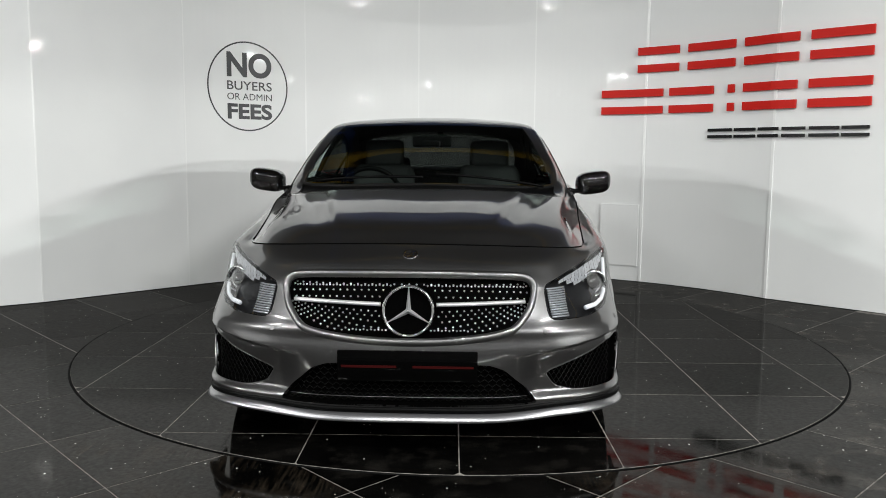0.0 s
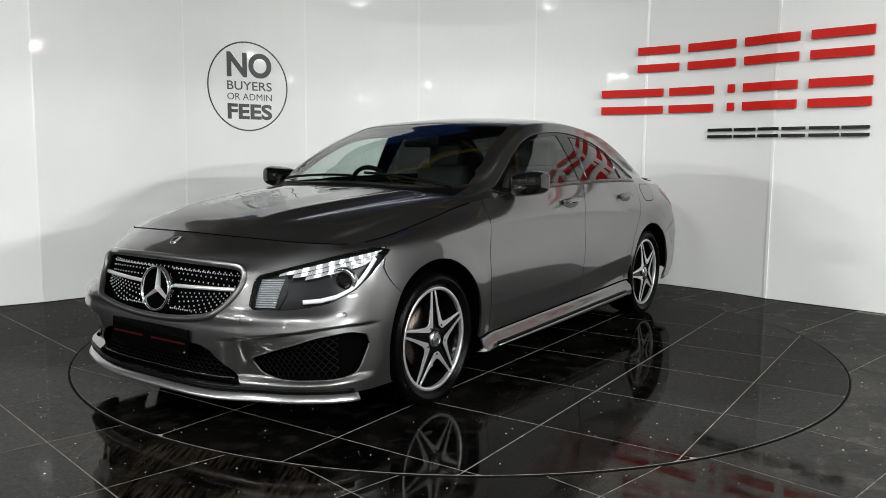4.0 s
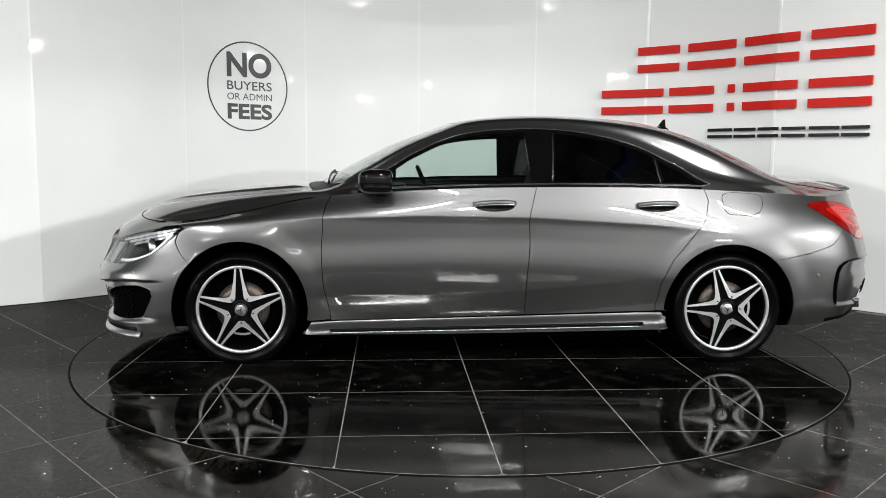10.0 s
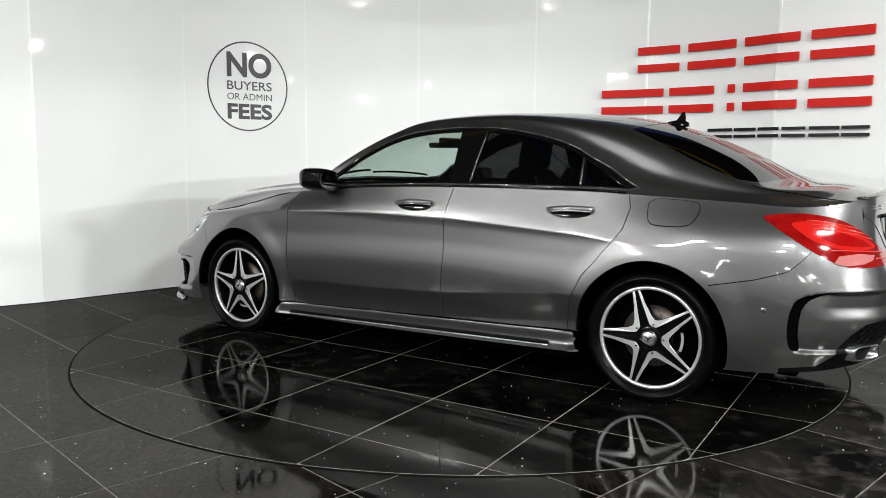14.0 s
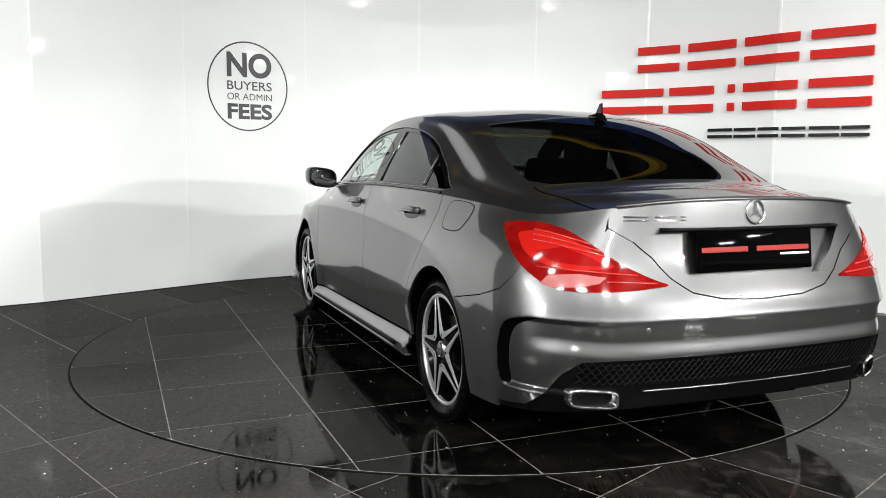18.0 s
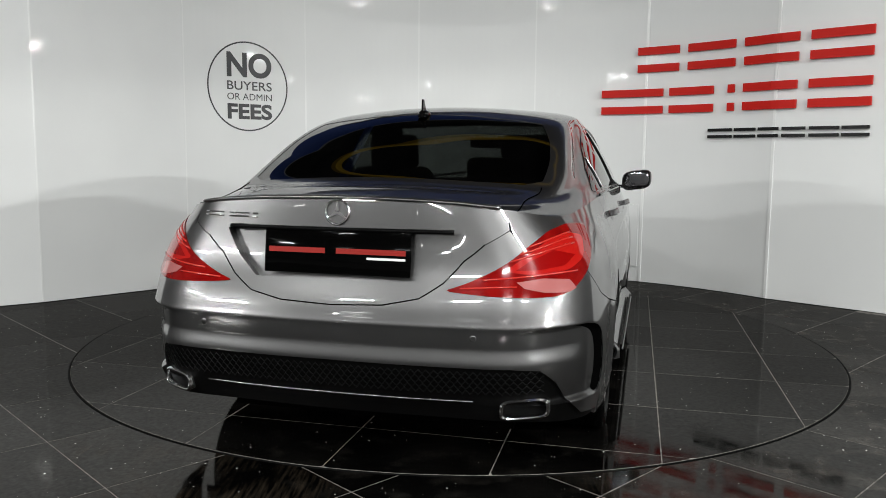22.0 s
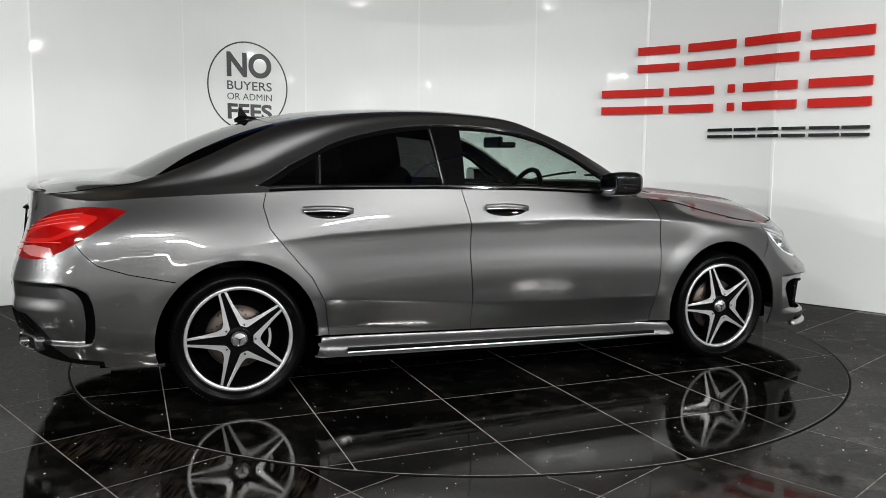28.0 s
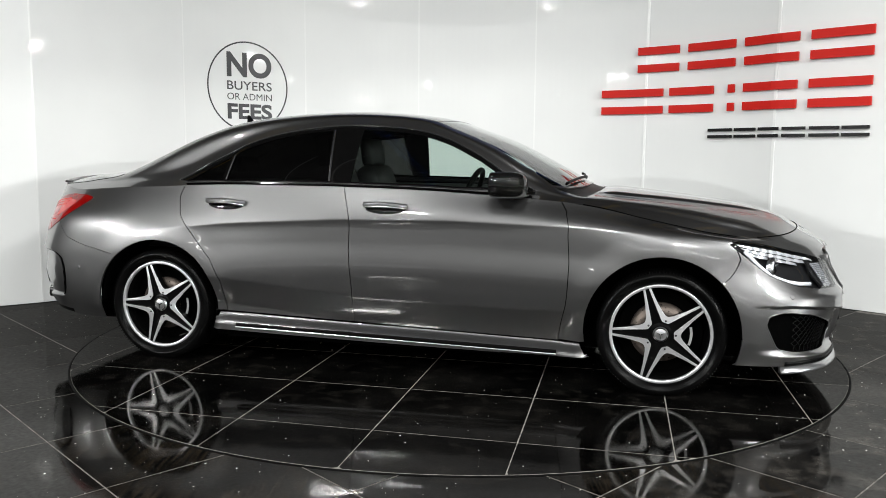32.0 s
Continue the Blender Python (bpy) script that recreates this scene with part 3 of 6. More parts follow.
# the skirt's ledge
_zs = np.interp(_x, [-0.97, 0.97], [0.285, 0.232])
_press = _press + 0.04 * (1 - smooth(-0.055, 0.004, _z - _zs)) * smooth(-1.02, -0.97, _x) * (1 - smooth(0.97, 1.02, _x))
# flared lips round the wheels
for _hx in (1.3495, -1.3495):
    _r = np.hypot(_x - _hx, _z - 0.31)
    _press = _press + 0.007 * (1 - smooth(0.375, 0.5, _r)) * smooth(0.2, 0.3, _z)
BAND[..., 1] += np.sign(_y) * _press * _side
# shelf under the lamps on the front bumper and the hollow on the rear one
_du = np.roll(BAND, -1, 0) - np.roll(BAND, 1, 0)
_out = np.stack([_du[..., 1], -_du[..., 0]], -1)
_out /= np.linalg.norm(_out, axis=-1, keepdims=True) + 1e-9
if _out[8 * PER_U, 20, 1] < 0:
    _out *= -1
# behind a fin on each rear corner the bumper steps inwards
_st = np.arange(NU)[:, None] / PER_U * np.ones_like(_z)
_st = np.where(_st > 16, 32 - _st, _st)
_ue = np.interp(_z, [0.335, 0.38, 0.44, 0.50, 0.55, 0.575, 0.588], [12.68, 12.62, 12.60, 12.62, 12.68, 12.82, 13.05])
_step = smooth(0.0, 0.15, _st - _ue) * (1 - smooth(13.3, 14.3, _st)) * smooth(0.322, 0.342, _z) * (1 - smooth(0.574, 0.590, _z))
BAND[..., :2] -= _out * 0.022 * _step[..., None]
_rear = smooth(2.04, 2.15, -_x)
_dr = 0.594 - _z
_fold = _rear * (_dr > 0) * (-0.009 * np.clip(_dr / 0.07, 0, 1) * (1 - smooth(0.07, 0.13, _dr)))
_fold = _fold + _rear * 0.003 * np.exp(-np.abs(_dr) / 0.012)
BAND[..., :2] += _out * _fold[..., None]
_nose = smooth(1.85, 2.05, _x)
_ay = np.abs(_y)
BAND[..., 0] += _nose * 0.017 * np.exp(-((_z - 0.668) / 0.03) ** 2) * (1 - smooth(0.44, 0.54, _ay))
BAND[..., 0] += _nose * 0.012 * np.exp(-((_z - 0.50) / 0.025) ** 2)
_edge = np.interp(_ay, [0.33, 0.56, 0.82], [0.392, 0.425, 0.462])
_dip = smooth(1.75, 1.95, _x) * smooth(-0.002, 0.010, _edge - _z) * smooth(0.225, 0.26, _z) * smooth(0.40, 0.50, _ay)
BAND[..., 0] -= 0.032 * _dip
BAND[..., 1] -= np.sign(_y) * 0.014 * _dip * smooth(0.6, 0.8, _ay)


def normals(p, wrap):
    du = np.roll(p, -1, 0) - np.roll(p, 1, 0) if wrap else np.gradient(p, axis=0)
    n = np.cross(du, np.gradient(p, axis=1))
    return n / (np.linalg.norm(n, axis=-1, keepdims=True) + 1e-12)


class Sheet:
    """A dense grid of a surface, with its outward normals."""

    def __init__(self, p, wrap):
        self.p, self.wrap = p, wrap
        self.n = normals(p, wrap)

    def at(self, a, b, grid=None):
        g = self.p if grid is None else grid
        a, b = np.asarray(a, float), np.clip(np.asarray(b, float), 0, g.shape[1] - 1.0001)
        if not self.wrap:
            a = np.clip(a, 0, g.shape[0] - 1.0001)
        i, j = np.floor(a).astype(int), np.floor(b).astype(int)
        fa, fb = (a - i)[..., None], (b - j)[..., None]
        n = g.shape[0]
        i0, i1 = (i % n, (i + 1) % n) if self.wrap else (i, i + 1)
        return (g[i0, j] * (1 - fa) + g[i1, j] * fa) * (1 - fb) + (g[i0, j + 1] * (1 - fa) + g[i1, j + 1] * fa) * fb

    def find(self, pts, axes, lo, hi):
        """Grid coordinates of points given by two of their coordinates, between columns lo and hi."""
        idx = np.arange(lo, hi)
        sub = self.p[idx % self.p.shape[0]][..., list(axes)]
        out = []
        for q in pts:
            d = ((sub - np.array(q)) ** 2).sum(-1)
            i, j = np.unravel_index(d.argmin(), d.shape)
            ab = np.array([lo + i, j], float)
            for _ in range(4):
                c = self.at(*ab)[list(axes)]
                ja = self.at(ab[0] + 0.5, ab[1])[list(axes)] - self.at(ab[0] - 0.5, ab[1])[list(axes)]
                jb = self.at(ab[0], min(ab[1] + 0.5, self.p.shape[1] - 1))[list(axes)] - self.at(ab[0], max(ab[1] - 0.5, 0))[list(axes)]
                m = np.array([ja, jb]).T
                if abs(np.linalg.det(m)) < 1e-9:
                    break
                ab = ab + np.clip(np.linalg.solve(m, np.array(q) - c), -1.5, 1.5)
            ab[1] = min(max(ab[1], 0), self.p.shape[1] - 1)
            out.append(tuple(ab))
        return out


def dense(poly, step=1.0):
    out = []
    for (a, b), (c, d) in zip(poly, poly[1:] + poly[:1]):
        n = max(1, int(math.hypot(c - a, d - b) / step))
        out += [(a + (c - a) * k / n, b + (d - b) * k / n) for k in range(n)]
    return out


def run(pts, step=1.0):
    """The same for an open line."""
    return dense(pts, step)[: -max(1, int(math.hypot(pts[0][0] - pts[-1][0], pts[0][1] - pts[-1][1]) / step))] + [pts[-1]]


def inside(poly, A, B):
    res = np.zeros(A.shape, bool)
    for (a, b), (c, d) in zip(poly, poly[1:] + poly[:1]):
        if b == d:
            continue
        hit = ((b > B) != (d > B)) & (A < (c - a) * (B - b) / (d - b) + a)
        res ^= hit
    return res


def panel(name, sheet, poly, mat, parent, label="", holes=(), off=0.0, rim=0.012, mirror=False, corners=True, fine=1):
    """Cut a panel out of a sheet by a polygon in grid coordinates; its edges follow the polygon and turn inwards by rim."""
    P = np.array(poly)
    a0, a1 = int(np.floor(P[:, 0].min())) - 1, int(np.ceil(P[:, 0].max())) + 1
    if not sheet.wrap:
        a0, a1 = max(a0, 0), min(a1, sheet.p.shape[0] - 1)
    b0, b1 = max(int(np.floor(P[:, 1].min())) - 1, 0), min(int(np.ceil(P[:, 1].max())) + 1, sheet.p.shape[1] - 1)
    ga, gb = np.meshgrid(np.arange(a0, a1 + 1e-6, 1 / fine), np.arange(b0, b1 + 1e-6, 1 / fine), indexing="ij")
    ca, cb = (ga[:-1, :-1] + ga[1:, 1:]) / 2, (gb[:-1, :-1] + gb[1:, 1:]) / 2
    keep = inside(poly, ca, cb)
    for h in holes:
        keep &= ~inside(h, ca, cb)
    ni, nj = ga.shape
    used = np.zeros((ni, nj), int)
    for di in (0, 1):
        for dj in (0, 1):
            used[di:ni - 1 + di, dj:nj - 1 + dj] += keep
    border = (used > 0) & (used < 4)
    A, B = ga.astype(float).copy(), gb.astype(float).copy()
    segs = []
    for pl in (poly, *holes):
        q = np.array(pl)
        segs.append(np.stack([q, np.roll(q, -1, 0)], 1))
    segs = np.concatenate(segs)
    s0, sv = segs[:, 0], segs[:, 1] - segs[:, 0]
    sl = (sv ** 2).sum(1) + 1e-12
    for i, j in zip(*np.nonzero(border)):
        q = np.array([A[i, j], B[i, j]])
        t = np.clip(((q - s0) * sv).sum(1) / sl, 0, 1)
        c = s0 + sv * t[:, None]
        d = ((c - q) ** 2).sum(1)
        k = d.argmin()
        if d[k] < 2.6 / fine:
            A[i, j], B[i, j] = c[k]
    if corners:
        bi, bj = np.nonzero(border)
        for pl in (poly, *holes):
            q = np.array(pl)
            e1, e2 = q - np.roll(q, 1, 0), np.roll(q, -1, 0) - q
            ang = np.abs(np.arctan2(e1[:, 0] * e2[:, 1] - e1[:, 1] * e2[:, 0], (e1 * e2).sum(1)))
            for c in q[ang > 0.6]:
                d = (A[bi, bj] - c[0]) ** 2 + (B[bi, bj] - c[1]) ** 2
                if len(d) and d.min() < 2.0 / fine:
                    k = d.argmin()
                    A[bi[k], bj[k]], B[bi[k], bj[k]] = c
    co = sheet.at(A, B)
    no = sheet.at(A, B, sheet.n)
    co = co + no * off
    ids = -np.ones((ni, nj), int)
    ids[used > 0] = np.arange((used > 0).sum())
    verts = list(co[used > 0])
    nrm = no[used > 0]
    faces = []
    for i, j in zip(*np.nonzero(keep)):
        faces.append((ids[i, j], ids[i + 1, j], ids[i + 1, j + 1], ids[i, j + 1]))
    nface = len(faces)
    if rim:
        count = {}
        for f in faces:
            for k in range(4):
                e = (f[k], f[(k + 1) % 4])
                count[(min(e), max(e))] = None if (min(e), max(e)) in count else e
        low = {}
        for e in count.values():
            if e is None:
                continue
            for v in e:
                if v not in low:
                    low[v] = len(verts)
                    verts += [verts[v], verts[v] - nrm[v] * rim]
            faces.append((low[e[1]], low[e[0]], low[e[0]] + 1, low[e[1]] + 1))
    made = []
    for sgn in ((1, -1) if mirror else (1,)):
        vs = np.array(verts) * np.array([1, sgn, 1])
        fs = faces if sgn == 1 else [f[::-1] for f in faces]
        me = bpy.data.meshes.new(name)
        me.from_pydata(vs.tolist(), [], [tuple(map(int, f)) for f in fs])
        me.polygons.foreach_set("use_smooth", [k < nface for k in range(len(fs))])
        me.materials.append(mat)
        me.update()
        ob = new(name, me)
        ob.parent = parent
        if label:
            tagged(ob, label)
        made.append(ob)
    return made if mirror else made[0]


band = Sheet(BAND, True)
# outward on the left flank means y rises
if band.n[8 * PER_U, 20, 1] < 0:
    band.n *= -1


def side(pts):
    return dense(band.find(pts, (0, 2), PER_U, 15 * PER_U))


def side_run(pts):
    return run(band.find(pts, (0, 2), PER_U, 15 * PER_U))


def rear_run(pts):
    return run(band.find(pts, (1, 2), 11 * PER_U, 21 * PER_U))


def front(pts):
    """Points (y, z) seen from before the car."""
    return dense(band.find(pts, (1, 2), -6 * PER_U, 6 * PER_U))


def rear(pts):
    return dense(band.find(pts, (1, 2), 11 * PER_U, 21 * PER_U))


def wrap(pts):
    """Points given by station and height."""
    out = []
    for u, z in pts:
        a = u * PER_U
        col = band.at(np.full(NV, a), np.arange(NV))[:, 2]
        out.append((a, float(np.interp(z, col, np.arange(NV)))))
    return dense(out)


def circle(hx, hz, r, n=72):
    return [(hx + r * math.cos(2 * math.pi * k / n), hz + r * math.sin(2 * math.pi * k / n)) for k in range(n)]


# upper body: stations from the bonnet's lip over the roof to the boot's edge
# each: x at the middle, x at the edge, shoulder y z, rail y z, middle z, bow power
TOP_FRONT = [(2.06, 1.74, 0.60, 0.796, 0.42, 0.802, 0.80, 3.2), (1.90, 1.56, 0.62, 0.842, 0.42, 0.862, 0.868, 3.0), (1.55, 1.34, 0.62, 0.895, 0.44, 0.915, 0.925, 2.4),
             (1.18, 1.02, 0.66, 0.938, 0.45, 0.956, 0.966, 2.2), (1.0, 0.86, 0.70, 0.955, 0.48, 0.974, 0.985, 2.0), (0.80, 0.66, 0.728, 1.03, 0.655, 1.065, 1.09, 2.0),
             (0.55, 0.42, 0.695, 1.16, 0.625, 1.195, 1.218, 2.0), (0.32, 0.22, 0.665, 1.25, 0.597, 1.283, 1.305, 2.0), (0.12, 0.05, 0.648, 1.297, 0.568, 1.343, 1.365, 2.0)]
TOP_REAR = [(-0.20, -0.22, 0.64, 1.318, 0.56, 1.368, 1.40, 2.0), (-0.50, -0.50, 0.645, 1.308, 0.565, 1.365, 1.402, 2.0), (-0.80, -0.78, 0.65, 1.262, 0.575, 1.337, 1.388, 2.0),
            (-1.05, -1.03, 0.675, 1.17, 0.60, 1.287, 1.358, 2.0), (-1.30, -1.25, 0.70, 1.072, 0.622, 1.205, 1.297, 2.0), (-1.57, -1.45, 0.712, 1.02, 0.628, 1.108, 1.19, 2.2),
            (-1.86, -1.66, 0.675, 0.985, 0.592, 1.018, 1.05, 2.6), (-2.06, -1.82, 0.62, 0.972, 0.47, 1.005, 1.025, 3.4), (-2.245, -1.96, 0.56, 0.965, 0.34, 0.985, 0.992, 4.8)]
TOP = TOP_FRONT + TOP_REAR
belt = BAND[:, -1]
half = belt[: 16 * PER_U + 1]
_mono = half[(half[:, 0] < 1.721) & (half[:, 0] > -1.961) & (half[:, 1] > 0.5)]
_mono = _mono[np.argsort(_mono[:, 0])]


def belt_at(x):
    return np.interp(x, _mono[:, 0], _mono[:, 1]), np.interp(x, _mono[:, 0], _mono[:, 2])


secs = []
for xc, xe, yg, zg, yr, zr, zc, kk in TOP:
    yb, zb = belt_at(xe)
    ys = [yb, (yb + yg) / 2 + 0.012 * (zg - zb) / 0.3, yg, yr, yr * 0.5, 0.0]
    zs = [zb, (zb + zg) / 2, zg, zr, zr + (zc - zr) * 0.78, zc]
    sec = [(xc - (xc - xe) * (abs(y) / yb) ** kk, y, z) for y, z in zip(ys, zs)]
    secs.append(sec + [(x, -y, z) for x, y, z in sec[-2::-1]])
secs = np.array(secs)  # station, across, xyz
PER_I, PER_W = 20, 20
top = spline(secs, PER_I, False)
TOPG = spline(top.transpose(1, 0, 2), PER_W, False).transpose(1, 0, 2)
MW = TOPG.shape[1]
# seat the edges on the belt line
for sgn, col in ((1, 0), (-1, MW - 1)):
    x = TOPG[:, col, 0]
    yb, zb = belt_at(x)
    dy, dz = sgn * yb - TOPG[:, col, 1], zb - TOPG[:, col, 2]
    for k in range(2 * PER_W):
        f = (1 - k / (2 * PER_W)) ** 2
        c = k if sgn > 0 else MW - 1 - k
        TOPG[:, c, 1] += dy * f
        TOPG[:, c, 2] += dz * f
nose = belt[[i % NU for i in range(-4 * PER_U, 4 * PER_U + 1)]]
tail = belt[13 * PER_U: 19 * PER_U + 1]
for row, line, step in ((0, nose, 1), (TOPG.shape[0] - 1, tail, -1)):
    o = np.argsort(line[:, 1])
    y = TOPG[row, :, 1]
    dx = np.interp(y, line[o, 1], line[o, 0]) - TOPG[row, :, 0]
    dz = np.interp(y, line[o, 1], line[o, 2]) - TOPG[row, :, 2]
    for k in range(PER_I):
        f = (1 - k / PER_I) ** 2
        TOPG[row + step * k, :, 0] += dx * f
        TOPG[row + step * k, :, 2] += dz * f
# two raised ridges run along the bonnet
_x, _ay = TOPG[..., 0], np.abs(TOPG[..., 1])
_yr = np.interp(_x, [1.0, 2.05], [0.52, 0.30])
_on = smooth(0.98, 1.12, _x) * (1 - smooth(1.72, 2.0, _x))
TOPG[..., 2] += _on * (0.009 * (1 - smooth(-0.016, 0.014, _ay - _yr)) - 0.006 * np.exp(-((_ay - _yr - 0.07) / 0.035) ** 2) + 0.003 * np.exp(-((_ay - _yr + 0.03) / 0.03) ** 2) - 0.004 * (1 - smooth(0.05, 0.22, _ay)))
roofs = Sheet(TOPG, False)
if roofs.n[9 * PER_I, MW // 2, 2] < 0:
    roofs.n *= -1


def topside(pts):
    """Points (x, z) on the left of the upper body."""
    idx = roofs.p[:, : 3 * PER_W][..., [0, 2]]
    out = []
    for q in pts:
        d = ((idx - np.array(q)) ** 2).sum(-1)
        i, j = np.unravel_index(d.argmin(), d.shape)
        ab = np.array([i, j], float)
        for _ in range(4):
            c = roofs.at(*ab)[[0, 2]]
            ja = roofs.at(ab[0] + 0.5, ab[1])[[0, 2]] - roofs.at(ab[0] - 0.5, ab[1])[[0, 2]]
            jb = roofs.at(ab[0], ab[1] + 0.5)[[0, 2]] - roofs.at(ab[0], max(ab[1] - 0.5, 0))[[0, 2]]
            m = np.array([ja, jb]).T
            if abs(np.linalg.det(m)) < 1e-9:
                break
            ab = ab + np.clip(np.linalg.solve(m, np.array(q) - c), -1.5, 1.5)
            ab[1] = min(max(ab[1], 0), 3 * PER_W)
        out.append(tuple(ab))
    return dense(out)


def topview(pts):
    """Points (x, y) seen from above."""
    return dense(roofs.find(pts, (0, 1), 0, roofs.p.shape[0]))


def sym(pts):
    """A half outline with y >= 0 closed by its mirror image."""
    return pts + [(a, -b) for a, b in pts[::-1] if abs(b) > 1e-6]


def symf(pts):
    """The same for outlines given as (y, z)."""
    return pts + [(-a, b) for a, b in pts[::-1] if abs(a) > 1e-6]


car = tagged(new("car"), "grey metallic four-door coupe with black and silver star-spoke wheels", "car")
AX = Vector((-0.1223, -0.1587, 0.004))  # the car's middle stands off the turntable's axis
inner = new("car_build")

# ---- panels ----


def soft_corners(pts, cut=0.25, times=2):
    """Cut the corners of an outline so that it runs round."""
    for _ in range(times):
        out = []
        for (a, b), (c, d) in zip(pts, pts[1:] + pts[:1]):
            out += [(a + (c - a) * cut, b + (d - b) * cut), (c - (c - a) * cut, d - (d - b) * cut)]
        pts = out
    return pts


G = 0.0022
ARCH_F, ARCH_R = side(circle(1.3495, 0.312, 0.366)), side(circle(-1.3495, 0.312, 0.362))
HEAD = [(2.02, 0.53), (1.95, 0.655), (2.5, 0.69), (3.3, 0.728), (4.2, 0.755), (4.62, 0.760), (4.93, 0.744), (4.80, 0.716), (4.45, 0.655), (4.05, 0.592), (3.5, 0.548), (2.8, 0.53)]
HEAD_L = wrap(soft_corners(HEAD, 0.12))
HEAD_R = [(-a, b) for a, b in HEAD_L]
TAIL = [(12.36, 0.893), (12.6, 0.905), (13.0, 0.91), (13.45, 0.893), (13.85, 0.849), (14.3, 0.780), (14.7, 0.728), (14.93, 0.705), (14.5, 0.694), (14.0, 0.688), (13.55, 0.688), (13.32, 0.703), (13.0, 0.752), (12.65, 0.826)]
TAIL_L = wrap(soft_corners(TAIL, 0.16))
TAIL_R = [(32 * PER_U - a, b) for a, b in TAIL_L]
GRILLE = front(soft_corners(symf([(0.0, 0.705), (0.25, 0.703), (0.43, 0.695), (0.468, 0.675), (0.475, 0.63), (0.455, 0.57), (0.40, 0.505), (0.32, 0.478), (0.16, 0.458), (0.0, 0.452)])))
FOG_L = wrap(soft_corners([(1.88, 0.328), (2.4, 0.372), (3.2, 0.42), (4.0, 0.435), (4.42, 0.415), (4.5, 0.37), (4.2, 0.26), (3.8, 0.245), (2.45, 0.247), (2.08, 0.266)], 0.15))
FOG_R = [(-a, b) for a, b in FOG_L]
LOWER = front(soft_corners(symf([(0.0, 0.375), (0.30, 0.372), (0.36, 0.352), (0.44, 0.28), (0.495, 0.212), (0.0, 0.204)]), 0.10))
BELT_V = NV - 1.0

_gap = side_run([(1.72, 0.30), (1.612, 0.55), (1.70, 0.675), (1.665, 0.75)])
_lip = [(5.4 * PER_U, 0.0), (5.4 * PER_U, _gap[0][1])] + _gap + [(4.6 * PER_U, BELT_V)]
front_bumper = panel("front_bumper", band, dense([(-a, b) for a, b in _lip][::-1] + _lip), M_PAINT, inner, holes=[HEAD_L, HEAD_R, GRILLE, FOG_L, FOG_R, LOWER, ARCH_F, [(-a, b) for a, b in ARCH_F]], fine=2)
FENDER = side([(1.70, 0.771), (1.60, 0.782), (1.30, 0.839), (0.96, 0.909), (0.86 + G, 0.925), (0.885 + G, 0.88), (0.901 + G, 0.81), (0.908 + G, 0.63), (0.895 + G, 0.42), (0.862 + G, 0.25), (0.97, 0.245),
               (1.3, 0.3), (1.605, 0.545), (1.694, 0.674), (1.655, 0.755)])
panel("front_fender", band, FENDER, M_PAINT, inner, holes=[ARCH_F, HEAD_L], mirror=True, fine=2)
FDOOR = side([(0.86 - G, 0.94), (0.885 - G, 0.88), (0.901 - G, 0.81), (0.908 - G, 0.63), (0.895 - G, 0.42), (0.862 - G, 0.245), (-0.208 + G, 0.275), (-0.21 + G, 0.45), (-0.222 + G, 0.81), (-0.262 + G, 0.99), (0.3, 0.975)])
front_doors = panel("front_door", band, FDOOR, M_PAINT, inner, mirror=True)
RDOOR = side([(-0.262 - G, 0.99), (-0.222 - G, 0.81), (-0.21 - G, 0.45), (-0.208 - G, 0.275), (-0.935 + G, 0.297), (-0.96 + G, 0.46), (-1.02 + G, 0.58), (-1.12 + G, 0.70), (-1.205 + G, 0.81), (-1.228 + G, 0.91),
              (-1.21 + G, 0.98), (-0.8, 0.99)])
rear_doors = panel("rear_door", band, RDOOR, M_PAINT, inner, mirror=True)
QUARTER = side_run([(-1.21 - G, 0.98), (-1.228 - G, 0.91), (-1.205 - G, 0.81), (-1.12 - G, 0.70), (-1.02 - G, 0.58), (-0.96 - G, 0.46), (-0.935 - G, 0.30), (-1.0, 0.30), (-1.35, 0.4), (-1.62, 0.588 + G), (-1.80, 0.625 + G), (-1.93, 0.668 + G), (-1.985, 0.72 + G), (-2.02, 0.768 + G)])
QTOP = [(13.25 * PER_U, wrap([(13.25, 0.745)])[0][1]), (14.02 * PER_U, wrap([(14.02, 0.87)])[0][1]), (14.02 * PER_U, BELT_V), (12 * PER_U, BELT_V), (10.8 * PER_U, BELT_V)]
FUEL = side(soft_corners([(-1.305, 0.958), (-1.535, 0.948), (-1.545, 0.90), (-1.515, 0.845), (-1.46, 0.832), (-1.34, 0.835), (-1.315, 0.86)], 0.2))
panel("rear_fender", band, dense(QUARTER + QTOP), M_PAINT, inner, holes=[ARCH_R, TAIL_L], mirror=True, fine=2)
fuel = panel("fuel_flap", band, FUEL, M_PAINT, inner, off=0.0015, rim=0.004)
SILL = dense([(6.9 * PER_U, 0.0), (10.1 * PER_U, 0.0)] + [side([(-0.972, 0.29), (-0.3, 0.27)])[0]] + [side([(0.3, 0.252), (0.965, 0.237)])[0], side([(0.965, 0.237), (0.3, 0.3)])[0]])
panel("side_skirt", band, SILL, M_PAINT, inner, holes=[ARCH_F, ARCH_R], mirror=True, off=0.006, label="grey side skirt with a silver edge")
